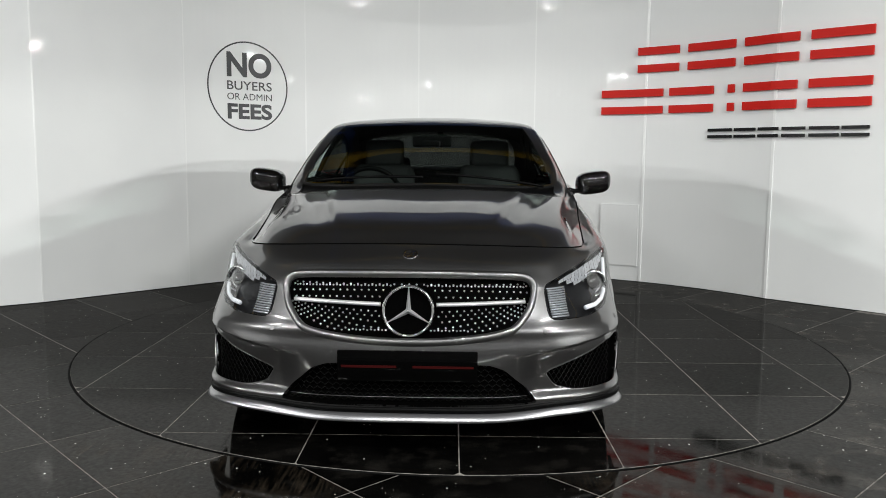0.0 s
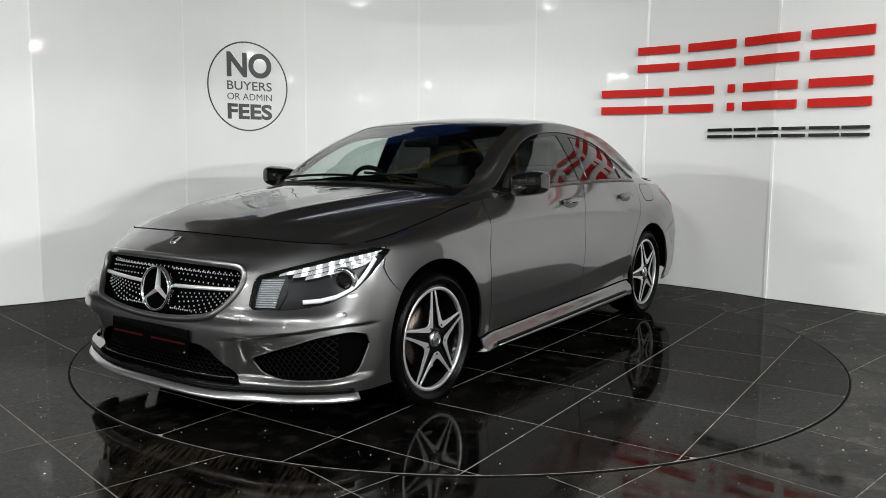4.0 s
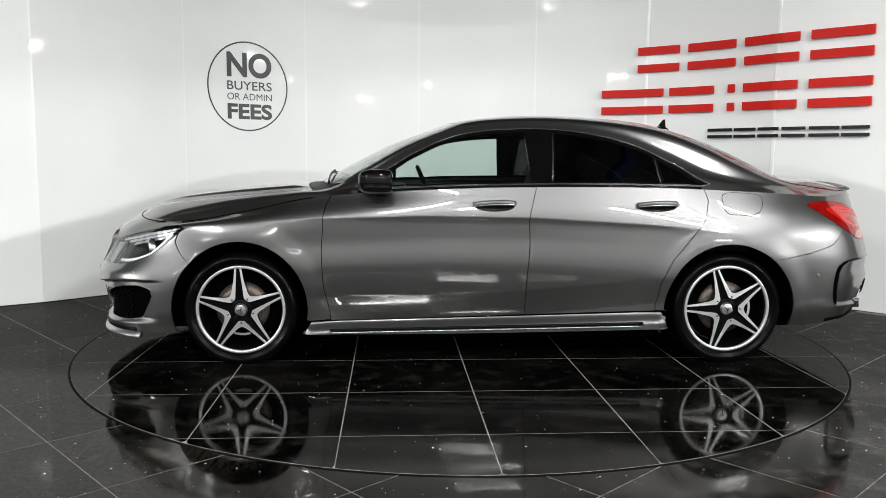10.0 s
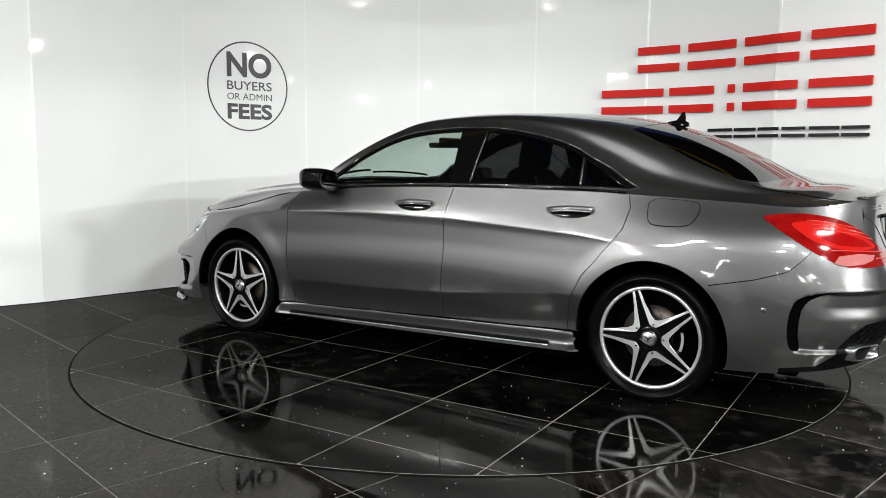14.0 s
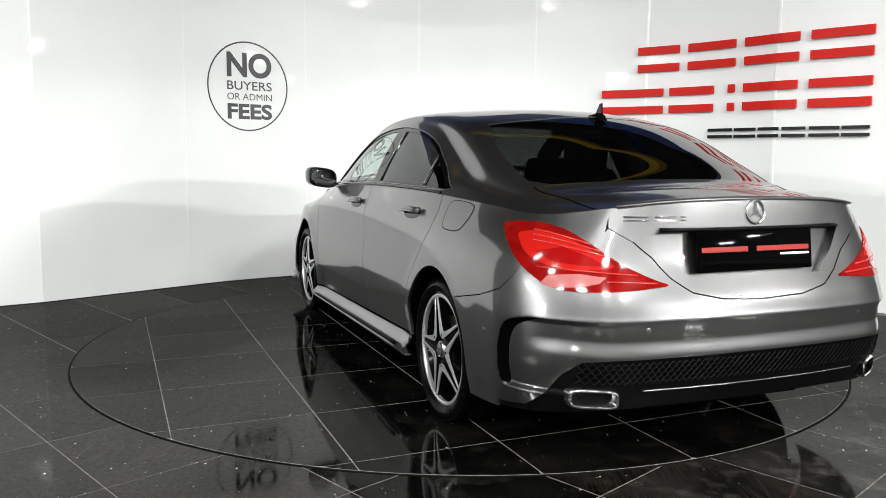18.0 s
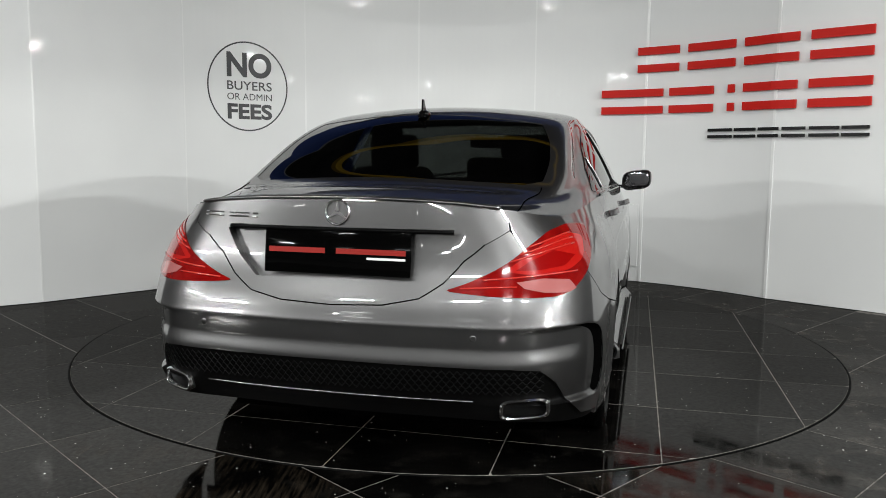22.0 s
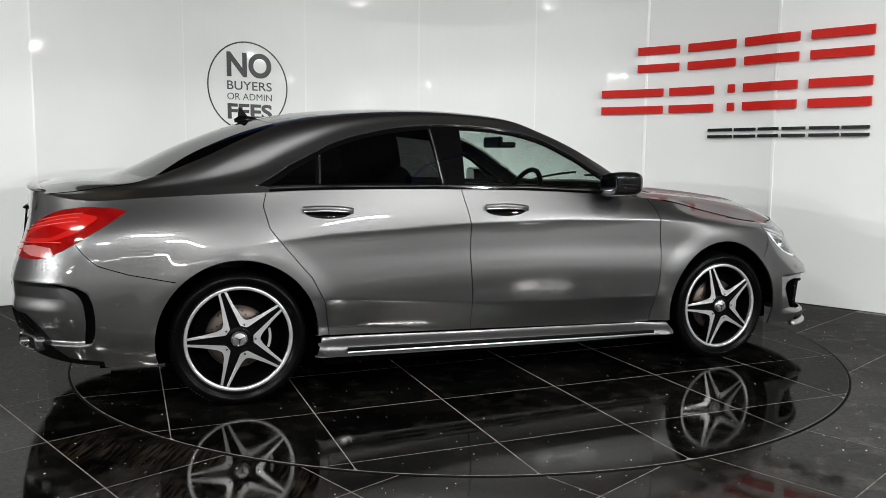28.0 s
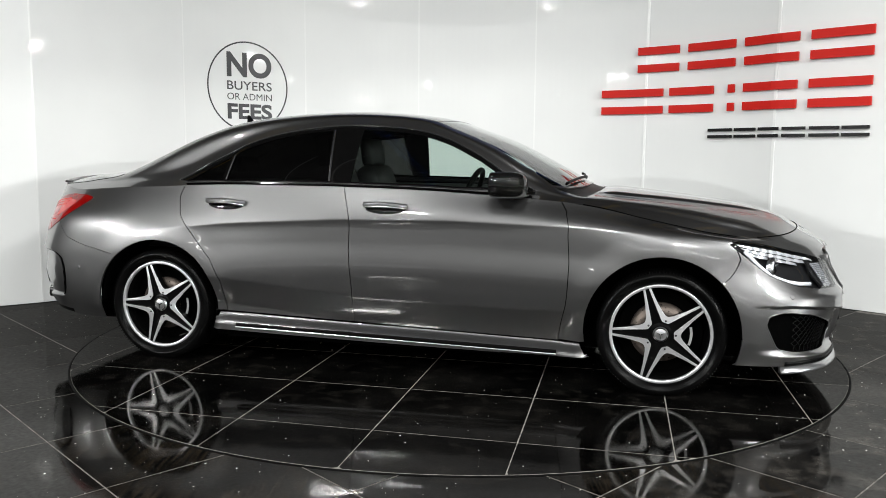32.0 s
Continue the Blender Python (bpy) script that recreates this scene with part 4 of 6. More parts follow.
# boot lid's rear face, with the recess for the plate
RECESS = rear(symf([(0.0, 0.888), (0.42, 0.885), (0.37, 0.80), (0.29, 0.728), (0.15, 0.722), (0.0, 0.72)]))
BOOT_LOW = [(0.572, 0.90), (0.50, 0.855), (0.435, 0.80), (0.375, 0.73), (0.30, 0.68), (0.18, 0.655), (0.0, 0.648)]
_n0 = rear([(0.565, 0.955), (0.565, 0.9)])[0]
BOOTFACE = dense([(_n0[0], BELT_V)] + rear_run(symf(BOOT_LOW)) + [(32 * PER_U - _n0[0], BELT_V)])
panel("boot_face", band, BOOTFACE, M_PAINT, inner, holes=[RECESS, TAIL_L, TAIL_R])
panel("plate_recess", band, RECESS, M_PAINT, inner, off=-0.035, rim=-0.034)
RB_TOP = side_run([(-1.62, 0.588 - G), (-1.80, 0.625 - G), (-1.93, 0.668 - G), (-1.985, 0.72 - G), (-2.02, 0.768 - G)])


def symr(pts):
    """An outline given by station and height, mirrored about the tail's middle."""
    return pts + [(32 - u, z) for u, z in pts[::-1] if u != 16.0]


VENT_L = wrap(soft_corners([(13.30, 0.590), (13.05, 0.588), (12.82, 0.575), (12.68, 0.55), (12.62, 0.50), (12.60, 0.44), (12.62, 0.38), (12.68, 0.335), (12.82, 0.33), (12.75, 0.40), (12.74, 0.46), (12.77, 0.515), (12.86, 0.552), (13.05, 0.574), (13.30, 0.583)], 0.2))
VENT_R = [(32 * PER_U - a, b) for a, b in VENT_L]
DIFF = wrap(symr([(16.0, 0.465), (14.2, 0.462), (13.8, 0.45), (13.56, 0.40), (13.34, 0.32), (13.1, 0.27), (12.6, 0.252), (12.6, 0.19)]))
_rl = [(11.62 * PER_U, 0.0), (11.62 * PER_U, RB_TOP[0][1])] + RB_TOP + [(13.25 * PER_U, QTOP[0][1]), (14.02 * PER_U, QTOP[1][1] + 2)]
RBUMP = dense(_rl + [(a, b - 0.35) for a, b in rear_run(symf(BOOT_LOW))] + [(32 * PER_U - a, b) for a, b in _rl][::-1])
rear_bumper = panel("rear_bumper", band, RBUMP, M_PAINT, inner, holes=[ARCH_R, [(32 * PER_U - a, b) for a, b in ARCH_R], TAIL_L, TAIL_R, VENT_L, VENT_R, DIFF], fine=2)
diffuser = panel("diffuser", band, DIFF, M_PLASTIC, inner, off=-0.012, rim=0.02, label="black mesh rear apron")
panel("bumper_vent", band, VENT_L, M_DARK, inner, off=-0.005, rim=-0.005, mirror=True, fine=2)

# glass and upper shell
WTOP = [(0.735, 0.972), (0.60, 1.045), (0.53, 1.085), (0.44, 1.142), (0.28, 1.222), (0.11, 1.272), (-0.05, 1.293), (-0.27, 1.302), (-0.38, 1.298), (-0.56, 1.279), (-0.73, 1.245), (-0.91, 1.185), (-1.10, 1.09), (-1.255, 1.0)]
WBOT = [(-1.20, 0.992), (-0.9, 0.997), (-0.4, 0.998), (0.0, 0.992), (0.35, 0.979), (0.62, 0.966)]
DLO = topside(WTOP + WBOT)
ws = [(0.955, 0.0), (0.945, 0.25), (0.915, 0.45), (0.85, 0.61), (0.80, 0.672), (0.70, 0.648), (0.45, 0.602), (0.25, 0.566), (0.165, 0.545), (0.185, 0.3), (0.19, 0.0)]
WS = topview(sym(ws))
RSC = topview(sym([(-1.17, 0.0), (-1.16, 0.3), (-1.115, 0.53), (-1.3, 0.588), (-1.5, 0.612), (-1.66, 0.608), (-1.74, 0.545), (-1.81, 0.35), (-1.84, 0.0)]))
NI = roofs.p.shape[0]
BON = dense([(0.4, 1.2), (0.4, MW - 2.2)] + [(3.55 * PER_I, MW - 2.2)] + [topview([(xx, yy), (xx, yy + 0.1)])[0] for xx, yy in ((1.0, -0.6), (1.035, -0.4), (1.055, 0.0), (1.035, 0.4), (1.0, 0.6))] + [(3.55 * PER_I, 1.2)])
BOOT = dense([(NI - 1.4, 35.0), (NI - 1.4, MW - 36.0)] + [topview([p, (p[0], p[1] + 0.02)])[0] for p in ((-1.72, -0.612), (-1.80, -0.5), (-1.865, -0.25), (-1.88, 0.0), (-1.865, 0.25), (-1.80, 0.5), (-1.72, 0.612))])
bonnet = panel("bonnet", roofs, BON, M_PAINT, inner, fine=2)
boot = panel("boot_lid", roofs, BOOT, M_PAINT, inner)
COWL = [topview([(xx, yy), (xx, yy + 0.1)])[0] for xx, yy in ((0.81, -0.685), (0.86, -0.615), (0.925, -0.45), (0.958, -0.25), (0.965, 0.0), (0.958, 0.25), (0.925, 0.45), (0.86, 0.615), (0.81, 0.685))]
SHELL = dense([(3.0 * PER_I, 0.0), (NI - 1.0, 0.0), (NI - 1.0, MW - 1.0), (3.0 * PER_I, MW - 1.0)])
DLO_R = [(a, MW - 1.0 - b) for a, b in DLO]
COWLP = dense(COWL + [topview([(xx, yy), (xx, yy + 0.1)])[0] for xx, yy in ((0.97, 0.68), (1.02, 0.45), (1.04, 0.2), (1.045, 0.0), (1.04, -0.2), (1.02, -0.45), (0.97, -0.68))])
shell = panel("roof_shell", roofs, SHELL, M_PAINT, inner, holes=[DLO, DLO_R, WS, RSC, BON, BOOT, COWLP])
panel("cowl_panel", roofs, COWLP, M_PLASTIC, inner, off=-0.008, rim=0)
windscreen = panel("windscreen", roofs, WS, M_GLASS, inner, off=-0.002, rim=0)
rear_screen = panel("rear_window", roofs, RSC, M_PRIVACY, inner, off=-0.002, rim=0)
FGL = topside([(0.66, 0.985), (0.555, 1.048), (0.44, 1.122), (0.28, 1.202), (0.11, 1.252), (-0.05, 1.273), (-0.21, 1.281), (-0.235, 1.008), (0.0, 1.004), (0.35, 0.99), (0.6, 0.978)])
RGL = topside([(-0.385, 1.276), (-0.56, 1.258), (-0.73, 1.224), (-0.91, 1.163), (-0.935, 1.15), (-0.955, 1.006), (-0.36, 1.01)])
QGL = topside([(-0.965, 1.132), (-1.09, 1.064), (-1.19, 1.002), (-0.985, 1.005)])
mir = lambda pl: [(a, MW - 1.0 - b) for a, b in pl]
for hole in (lambda q: q, mir):
    panel("window_surround", roofs, hole(DLO), M_GLOSS, inner, holes=[hole(FGL), hole(RGL), hole(QGL)], off=-0.003, rim=0.008, label="gloss black window surround")
    panel("front_side_window", roofs, hole(FGL), M_GLASS, inner, off=-0.006, rim=0)
    panel("rear_side_window", roofs, hole(RGL), M_PRIVACY, inner, off=-0.006, rim=0, label="dark privacy glass")
    panel("quarter_window", roofs, hole(QGL), M_PRIVACY, inner, off=-0.006, rim=0, label="dark privacy glass")

# ---- placing things on the body ----


def skin(u, z, off=0.0):
    """A point on the lower body at a station and height, and its normal."""
    (a, b), = wrap([(u, z), (u, z + 1e-4)])[:1]
    p, n = band.at(a, b), band.at(a, b, band.n)
    return Vector(p + n * off), Vector(n)


def outline(poly, off):
    """An outline in grid coordinates as points in space."""
    q = np.array(poly)
    return [Vector(p) for p in band.at(q[:, 0], q[:, 1]) + band.at(q[:, 0], q[:, 1], band.n) * off]


def basis(p, n, up=Vector((0, 0, 1))):
    """A pose at p whose z axis is n and whose y axis leans to up."""
    z = n.normalized()
    x = up.cross(z).normalized()
    y = z.cross(x)
    return Matrix(((x.x, y.x, z.x, p.x), (x.y, y.y, z.y, p.y), (x.z, y.z, z.z, p.z), (0, 0, 0, 1)))


def mirrored(bm):
    b = bm.copy()
    for v in b.verts:
        v.co.y = -v.co.y
    bmesh.ops.reverse_faces(b, faces=b.faces[:])
    return b


def both(name, bm, mat, parents, label=""):
    """A part on the left and its mirror image on the right."""
    pl, pr = parents if isinstance(parents, (list, tuple)) else (parents, parents)
    r = mirrored(bm)
    return [part(name, bm, mat, pl, label), part(name, r, mat, pr, label)]


def blade(bm, line, section):
    """Sweep a section, given as (outwards, up), along a level line round the car."""
    rings = []
    for i, p in enumerate(line):
        t = line[min(i + 1, len(line) - 1)] - line[max(i - 1, 0)]
        n = Vector((t.y, -t.x, 0)).normalized()
        rings.append([bm.verts.new(p + n * a + Vector((0, 0, b))) for a, b in section])
    k = len(section)
    for a, b in zip(rings, rings[1:]):
        for i in range(k):
            bm.faces.new((a[i], a[(i + 1) % k], b[(i + 1) % k], b[i]))
    bm.faces.new(rings[0][::-1])
    bm.faces.new(rings[-1])


def ball(bm, c, r, m=None, power=1.0, u=20, v=12):
    """A rounded box or ball: half sizes r round c."""
    ret = bmesh.ops.create_uvsphere(bm, u_segments=u, v_segments=v, radius=1.0)
    for vt in ret["verts"]:
        co = [math.copysign(abs(k) ** power, k) for k in vt.co]
        p = Vector((co[0] * r[0], co[1] * r[1], co[2] * r[2]))
        vt.co = (m @ p if m else p) + Vector(c)
    return ret["verts"]


# ---- dark inner skins behind the gaps; near-black colour stands in for shade ----
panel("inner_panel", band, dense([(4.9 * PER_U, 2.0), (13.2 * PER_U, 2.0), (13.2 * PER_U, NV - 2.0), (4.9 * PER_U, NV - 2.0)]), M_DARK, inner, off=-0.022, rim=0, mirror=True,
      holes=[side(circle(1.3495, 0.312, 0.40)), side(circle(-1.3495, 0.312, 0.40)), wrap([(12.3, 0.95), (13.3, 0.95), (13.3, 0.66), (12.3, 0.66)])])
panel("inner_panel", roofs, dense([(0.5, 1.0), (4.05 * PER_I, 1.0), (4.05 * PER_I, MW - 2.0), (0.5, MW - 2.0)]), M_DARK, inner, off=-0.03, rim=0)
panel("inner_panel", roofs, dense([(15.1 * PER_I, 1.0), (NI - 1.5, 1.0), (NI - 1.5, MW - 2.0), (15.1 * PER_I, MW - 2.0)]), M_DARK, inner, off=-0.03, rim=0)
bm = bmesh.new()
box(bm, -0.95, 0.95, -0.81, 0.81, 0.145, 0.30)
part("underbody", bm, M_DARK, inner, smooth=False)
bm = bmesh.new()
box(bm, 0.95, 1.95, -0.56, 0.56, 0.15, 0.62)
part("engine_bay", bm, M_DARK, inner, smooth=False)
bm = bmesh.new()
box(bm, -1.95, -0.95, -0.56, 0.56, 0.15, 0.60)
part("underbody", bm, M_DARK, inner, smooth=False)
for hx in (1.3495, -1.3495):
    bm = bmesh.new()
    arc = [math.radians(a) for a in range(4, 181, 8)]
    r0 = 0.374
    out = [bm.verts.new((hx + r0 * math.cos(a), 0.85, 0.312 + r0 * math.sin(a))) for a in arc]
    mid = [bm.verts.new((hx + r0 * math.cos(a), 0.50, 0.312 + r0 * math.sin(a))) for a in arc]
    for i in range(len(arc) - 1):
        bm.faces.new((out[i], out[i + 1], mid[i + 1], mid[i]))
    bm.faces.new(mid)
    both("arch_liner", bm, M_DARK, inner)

# ---- wheels ----


def wheel_pose(hx, sgn, spin):
    x = Vector((-sgn, 0, 0))
    y, z = Vector((0, 0, 1)), Vector((0, sgn, 0))
    m = Matrix(((x.x, y.x, z.x, hx), (x.y, y.y, z.y, sgn * 0.845), (x.z, y.z, z.z, 0.3025 if hx > 0 else 0.3075), (0, 0, 0, 1)))
    return m @ pose(0, 0, 0, 0, 0, spin)


def build_wheel():
    bm = bmesh.new()
    lathe(bm, [(0.2405, 0.004), (0.2405, -0.008), (0.228, -0.02), (0.222, -0.06), (0.205, -0.09), (0.205, -0.17), (0.238, -0.19)], n=72)
    w = part("wheel", bm, M_RIMBLACK, inner, "black alloy wheel with machined twin spokes")
    bm = bmesh.new()
    sc = lambda r: 0.236 + (r - 0.236) * 0.0725 / 0.081
    prof = [(0.236, -0.006), (0.243, 0.006), (0.256, 0.015), (0.258, 0.0175), (0.275, 0.0205), (0.277, 0.0225), (0.29, 0.021), (0.301, 0.014), (0.3035, 0.0115), (0.3065, 0.008), (0.311, -0.008), (0.3145, -0.03),
            (0.3155, -0.052), (0.309, -0.054), (0.309, -0.062), (0.3165, -0.064), (0.317, -0.085), (0.31, -0.087), (0.31, -0.095), (0.317, -0.097), (0.3165, -0.12), (0.309, -0.122), (0.309, -0.13), (0.3155, -0.132),
            (0.313, -0.16), (0.305, -0.185), (0.285, -0.20), (0.24, -0.19)]
    lathe(bm, [(sc(r), h) for r, h in prof], n=96)
    part("tyre", bm, M_TYRE, w, "black low-profile tyre")
    bm = bmesh.new()
    for k in range(120):
        a = 2 * math.pi * k / 120
        m = Matrix.Rotation(a, 4, "Z")
        prism(bm, [(sc(0.302), -0.0016), (sc(0.3135), -0.0016), (sc(0.3135), 0.0016), (sc(0.302), 0.0016)], -0.03, 0.0135, m)
    tagged(part("tread_block", bm, M_TYRE, w, smooth=False), kind="stuff")
    bm = bmesh.new()
    lathe(bm, [(0.2275, -0.012), (0.2265, 0.004), (0.2285, 0.0075), (0.239, 0.0085), (0.2425, 0.006), (0.2435, -0.004)], n=96)
    part("rim_lip", bm, M_MACHINED, w, "bright machined rim lip")
    bm = bmesh.new()
    lathe(bm, [(0.001, 0.002), (0.04, 0.002), (0.062, -0.001), (0.075, -0.012), (0.075, -0.05)], n=40)
    part("hub", bm, M_RIMBLACK, w)
    arm = [(0.062, -0.014), (0.0675, -0.0205), (0.188, -0.1265), (0.1945, -0.118), (0.146, -0.0715), (0.104, -0.026), (0.0945, -0.010)]
    vee = arm + [(0.092, 0.0)] + [(a, -b) for a, b in arm[::-1]]
    core = [(0.045, -0.034), (0.10, -0.024), (0.229, -0.0185), (0.229, 0.0185), (0.10, 0.024), (0.045, 0.034)]
    for k in range(5):
        bm = bmesh.new()
        m = Matrix.Rotation(radians(72 * k + 36), 4, "Z")
        prism(bm, vee, -0.034, 0.0035, m)
        for v in bm.verts:
            r = math.hypot(v.co.x, v.co.y)
            if v.co.z > 0:
                v.co.z += 0.010 * max(0, (0.2 - r) / 0.14) - 0.002
        part("spoke_body", bm, M_RIMBLACK, w, smooth=False)
        bm = bmesh.new()
        prism(bm, vee, 0.0036, 0.008, m)
        for v in bm.verts:
            r = math.hypot(v.co.x, v.co.y)
            if v.co.z > 0:
                v.co.z += 0.010 * max(0, (0.2 - r) / 0.14) - 0.002
        es = [e for e in bm.edges if all(v.co.z > 0 for v in e.verts)]
        bmesh.ops.bevel(bm, geom=es, offset=0.0012, segments=1, affect="EDGES")
        part("spoke", bm, M_MACHINED, w, "bright machined spoke face", smooth=False)
        bm = bmesh.new()
        prism(bm, core, -0.035, 0.0, Matrix.Rotation(radians(72 * k), 4, "Z"))
        part("spoke_core", bm, M_RIMBLACK, w, smooth=False)
        bm = bmesh.new()
        a = radians(72 * k + 36)
        lathe(bm, [(0.001, 0.0172), (0.0045, 0.0172), (0.0045, 0.01)], Matrix.Translation((0.071 * math.cos(a), 0.071 * math.sin(a), 0)), n=10)
        part("wheel_bolt", bm, M_DARK, w)
    bm = bmesh.new()
    lathe(bm, [(0.001, 0.018), (0.024, 0.0165), (0.030, 0.0145), (0.035, 0.012), (0.037, 0.0), ], n=40)
    cap = part("hub_cap", bm, M_SATIN, w, "silver hub cap")
    bm = bmesh.new()
    lathe(bm, [(0.028, 0.0155), (0.031, 0.0185), (0.034, 0.0155)], n=40)
    for k in range(3):
        a = radians(90 + 120 * k)
        m = Matrix.Rotation(a, 4, "Z")
        prism(bm, [(0, -0.0042), (0.028, 0.0), (0, 0.0042)], 0.016, 0.0205, m)
    part("cap_emblem", bm, M_CHROME, w, smooth=False)
    bm = bmesh.new()
    lathe(bm, [(0.06, -0.055), (0.075, -0.052), (0.145, -0.052), (0.145, -0.075), (0.07, -0.075)], n=48)
    part("brake_disc", bm, M_DISC, w, "rusty steel brake disc")
    bm = bmesh.new()
    for k in range(36):
        a = 2 * math.pi * k / 36
        r = 0.095 + 0.013 * (k % 4)
        lathe(bm, [(0.0005, -0.0515), (0.0032, -0.0515), (0.0032, -0.053)], Matrix.Translation((r * math.cos(a), r * math.sin(a), 0)), n=8)
    tagged(part("disc_hole", bm, M_DARK, w), kind="stuff")
    bm = bmesh.new()
    pts = [(r * math.cos(radians(a)), r * math.sin(radians(a))) for r, aa in ((0.155, range(150, 205, 6)), (0.1, range(204, 149, -6))) for a in aa]
    prism(bm, pts, -0.10, -0.036)
    cal = part("brake_caliper", bm, M_DARK, w, smooth=False)
    bm = bmesh.new()
    pts = [(r * math.cos(radians(a)), r * math.sin(radians(a))) for r, aa in ((0.15, range(158, 200, 6)), (0.138, range(194, 157, -6))) for a in aa]
    prism(bm, pts, -0.037, -0.034)
    part("caliper_face", bm, M_CALIPER, w, "silver caliper face", smooth=False)
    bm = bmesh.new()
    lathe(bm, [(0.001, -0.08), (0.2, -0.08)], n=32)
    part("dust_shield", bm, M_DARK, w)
    return w


wheel0 = build_wheel()
wheel0.matrix_basis = wheel_pose(1.3495, 1, 93)
for hx, sgn, spin in ((-1.3495, 1, 180), (1.3495, -1, 180), (-1.3495, -1, 180)):
    w = copy_thing(wheel0, wheel_pose(hx, sgn, spin))
    w.parent = inner

# ---- shut lines of the bonnet, and the fuel flap's ----
bm = bmesh.new()
tube(bm, [Vector(p) + Vector((0.0, 0, 0.0005)) for p in nose[8:-8]], 0.0028, 6)
part("shut_line", bm, M_DARK, bonnet)
bm = bmesh.new()
tube(bm, [Vector(p) + Vector((0, 0, 0.0008)) for p in TOPG[:, 0] if 0.96 < p[0] < 1.69], 0.0028, 6)
both("shut_line", bm, M_DARK, bonnet)
bm = bmesh.new()
tube(bm, outline(FUEL, 0.0), 0.0022, 6, closed=True)
part("shut_line", bm, M_DARK, fuel)
bm = bmesh.new()
tube(bm, [Vector(p) for p in outline(rear_run(symf(BOOT_LOW[1:])), 0.0)], 0.0024, 6)
part("shut_line", bm, M_DARK, boot)

bm = bmesh.new()
_b1 = topview([(-1.72, 0.612), (-1.72, 0.632)])[0]
_b1 = (_b1[0], min(_b1[1], MW - 1 - _b1[1]))
_edge = [(NI - 1.4 + (_b1[0] - NI + 1.4) * k / 30, 35.0 + (_b1[1] - 35.0) * k / 30) for k in range(31)]
tube(bm, [Vector(roofs.at(a, b)) for a, b in _edge], 0.0026, 6)
both("shut_line", bm, M_DARK, boot)

# ---- head lamps ----
M_HANDLE = material("bright_grey_handle", (0.36, 0.36, 0.365), 0.25, 0.95, 1.0)
M_STAR = material("bright_star_metal", (0.8, 0.8, 0.81), 0.3, 0.75)
M_FRAME = material("satin_grey_metal", (0.14, 0.14, 0.142), 0.25, 0.95, 1.0)
M_RIB = material("clear_lamp_rib", (0.42, 0.43, 0.45), 0.2, 0.5, 0.5)
M_BROW = material("bright_brow_reflector", (0.62, 0.63, 0.65), 0.34, 0.7)
M_STUD = material("chrome_stud", (0.6, 0.6, 0.61), 0.3, 1.0)
M_SILVERPAINT = material("silver_lip_paint", (0.3, 0.3, 0.31), 0.3, 0.9, 1.0)
M_BUCKET = material("grey_lamp_bucket", (0.012, 0.012, 0.013), 0.3, 0.3)
M_LED = material("white_light_guide", (0.85, 0.87, 0.9), 0.15)
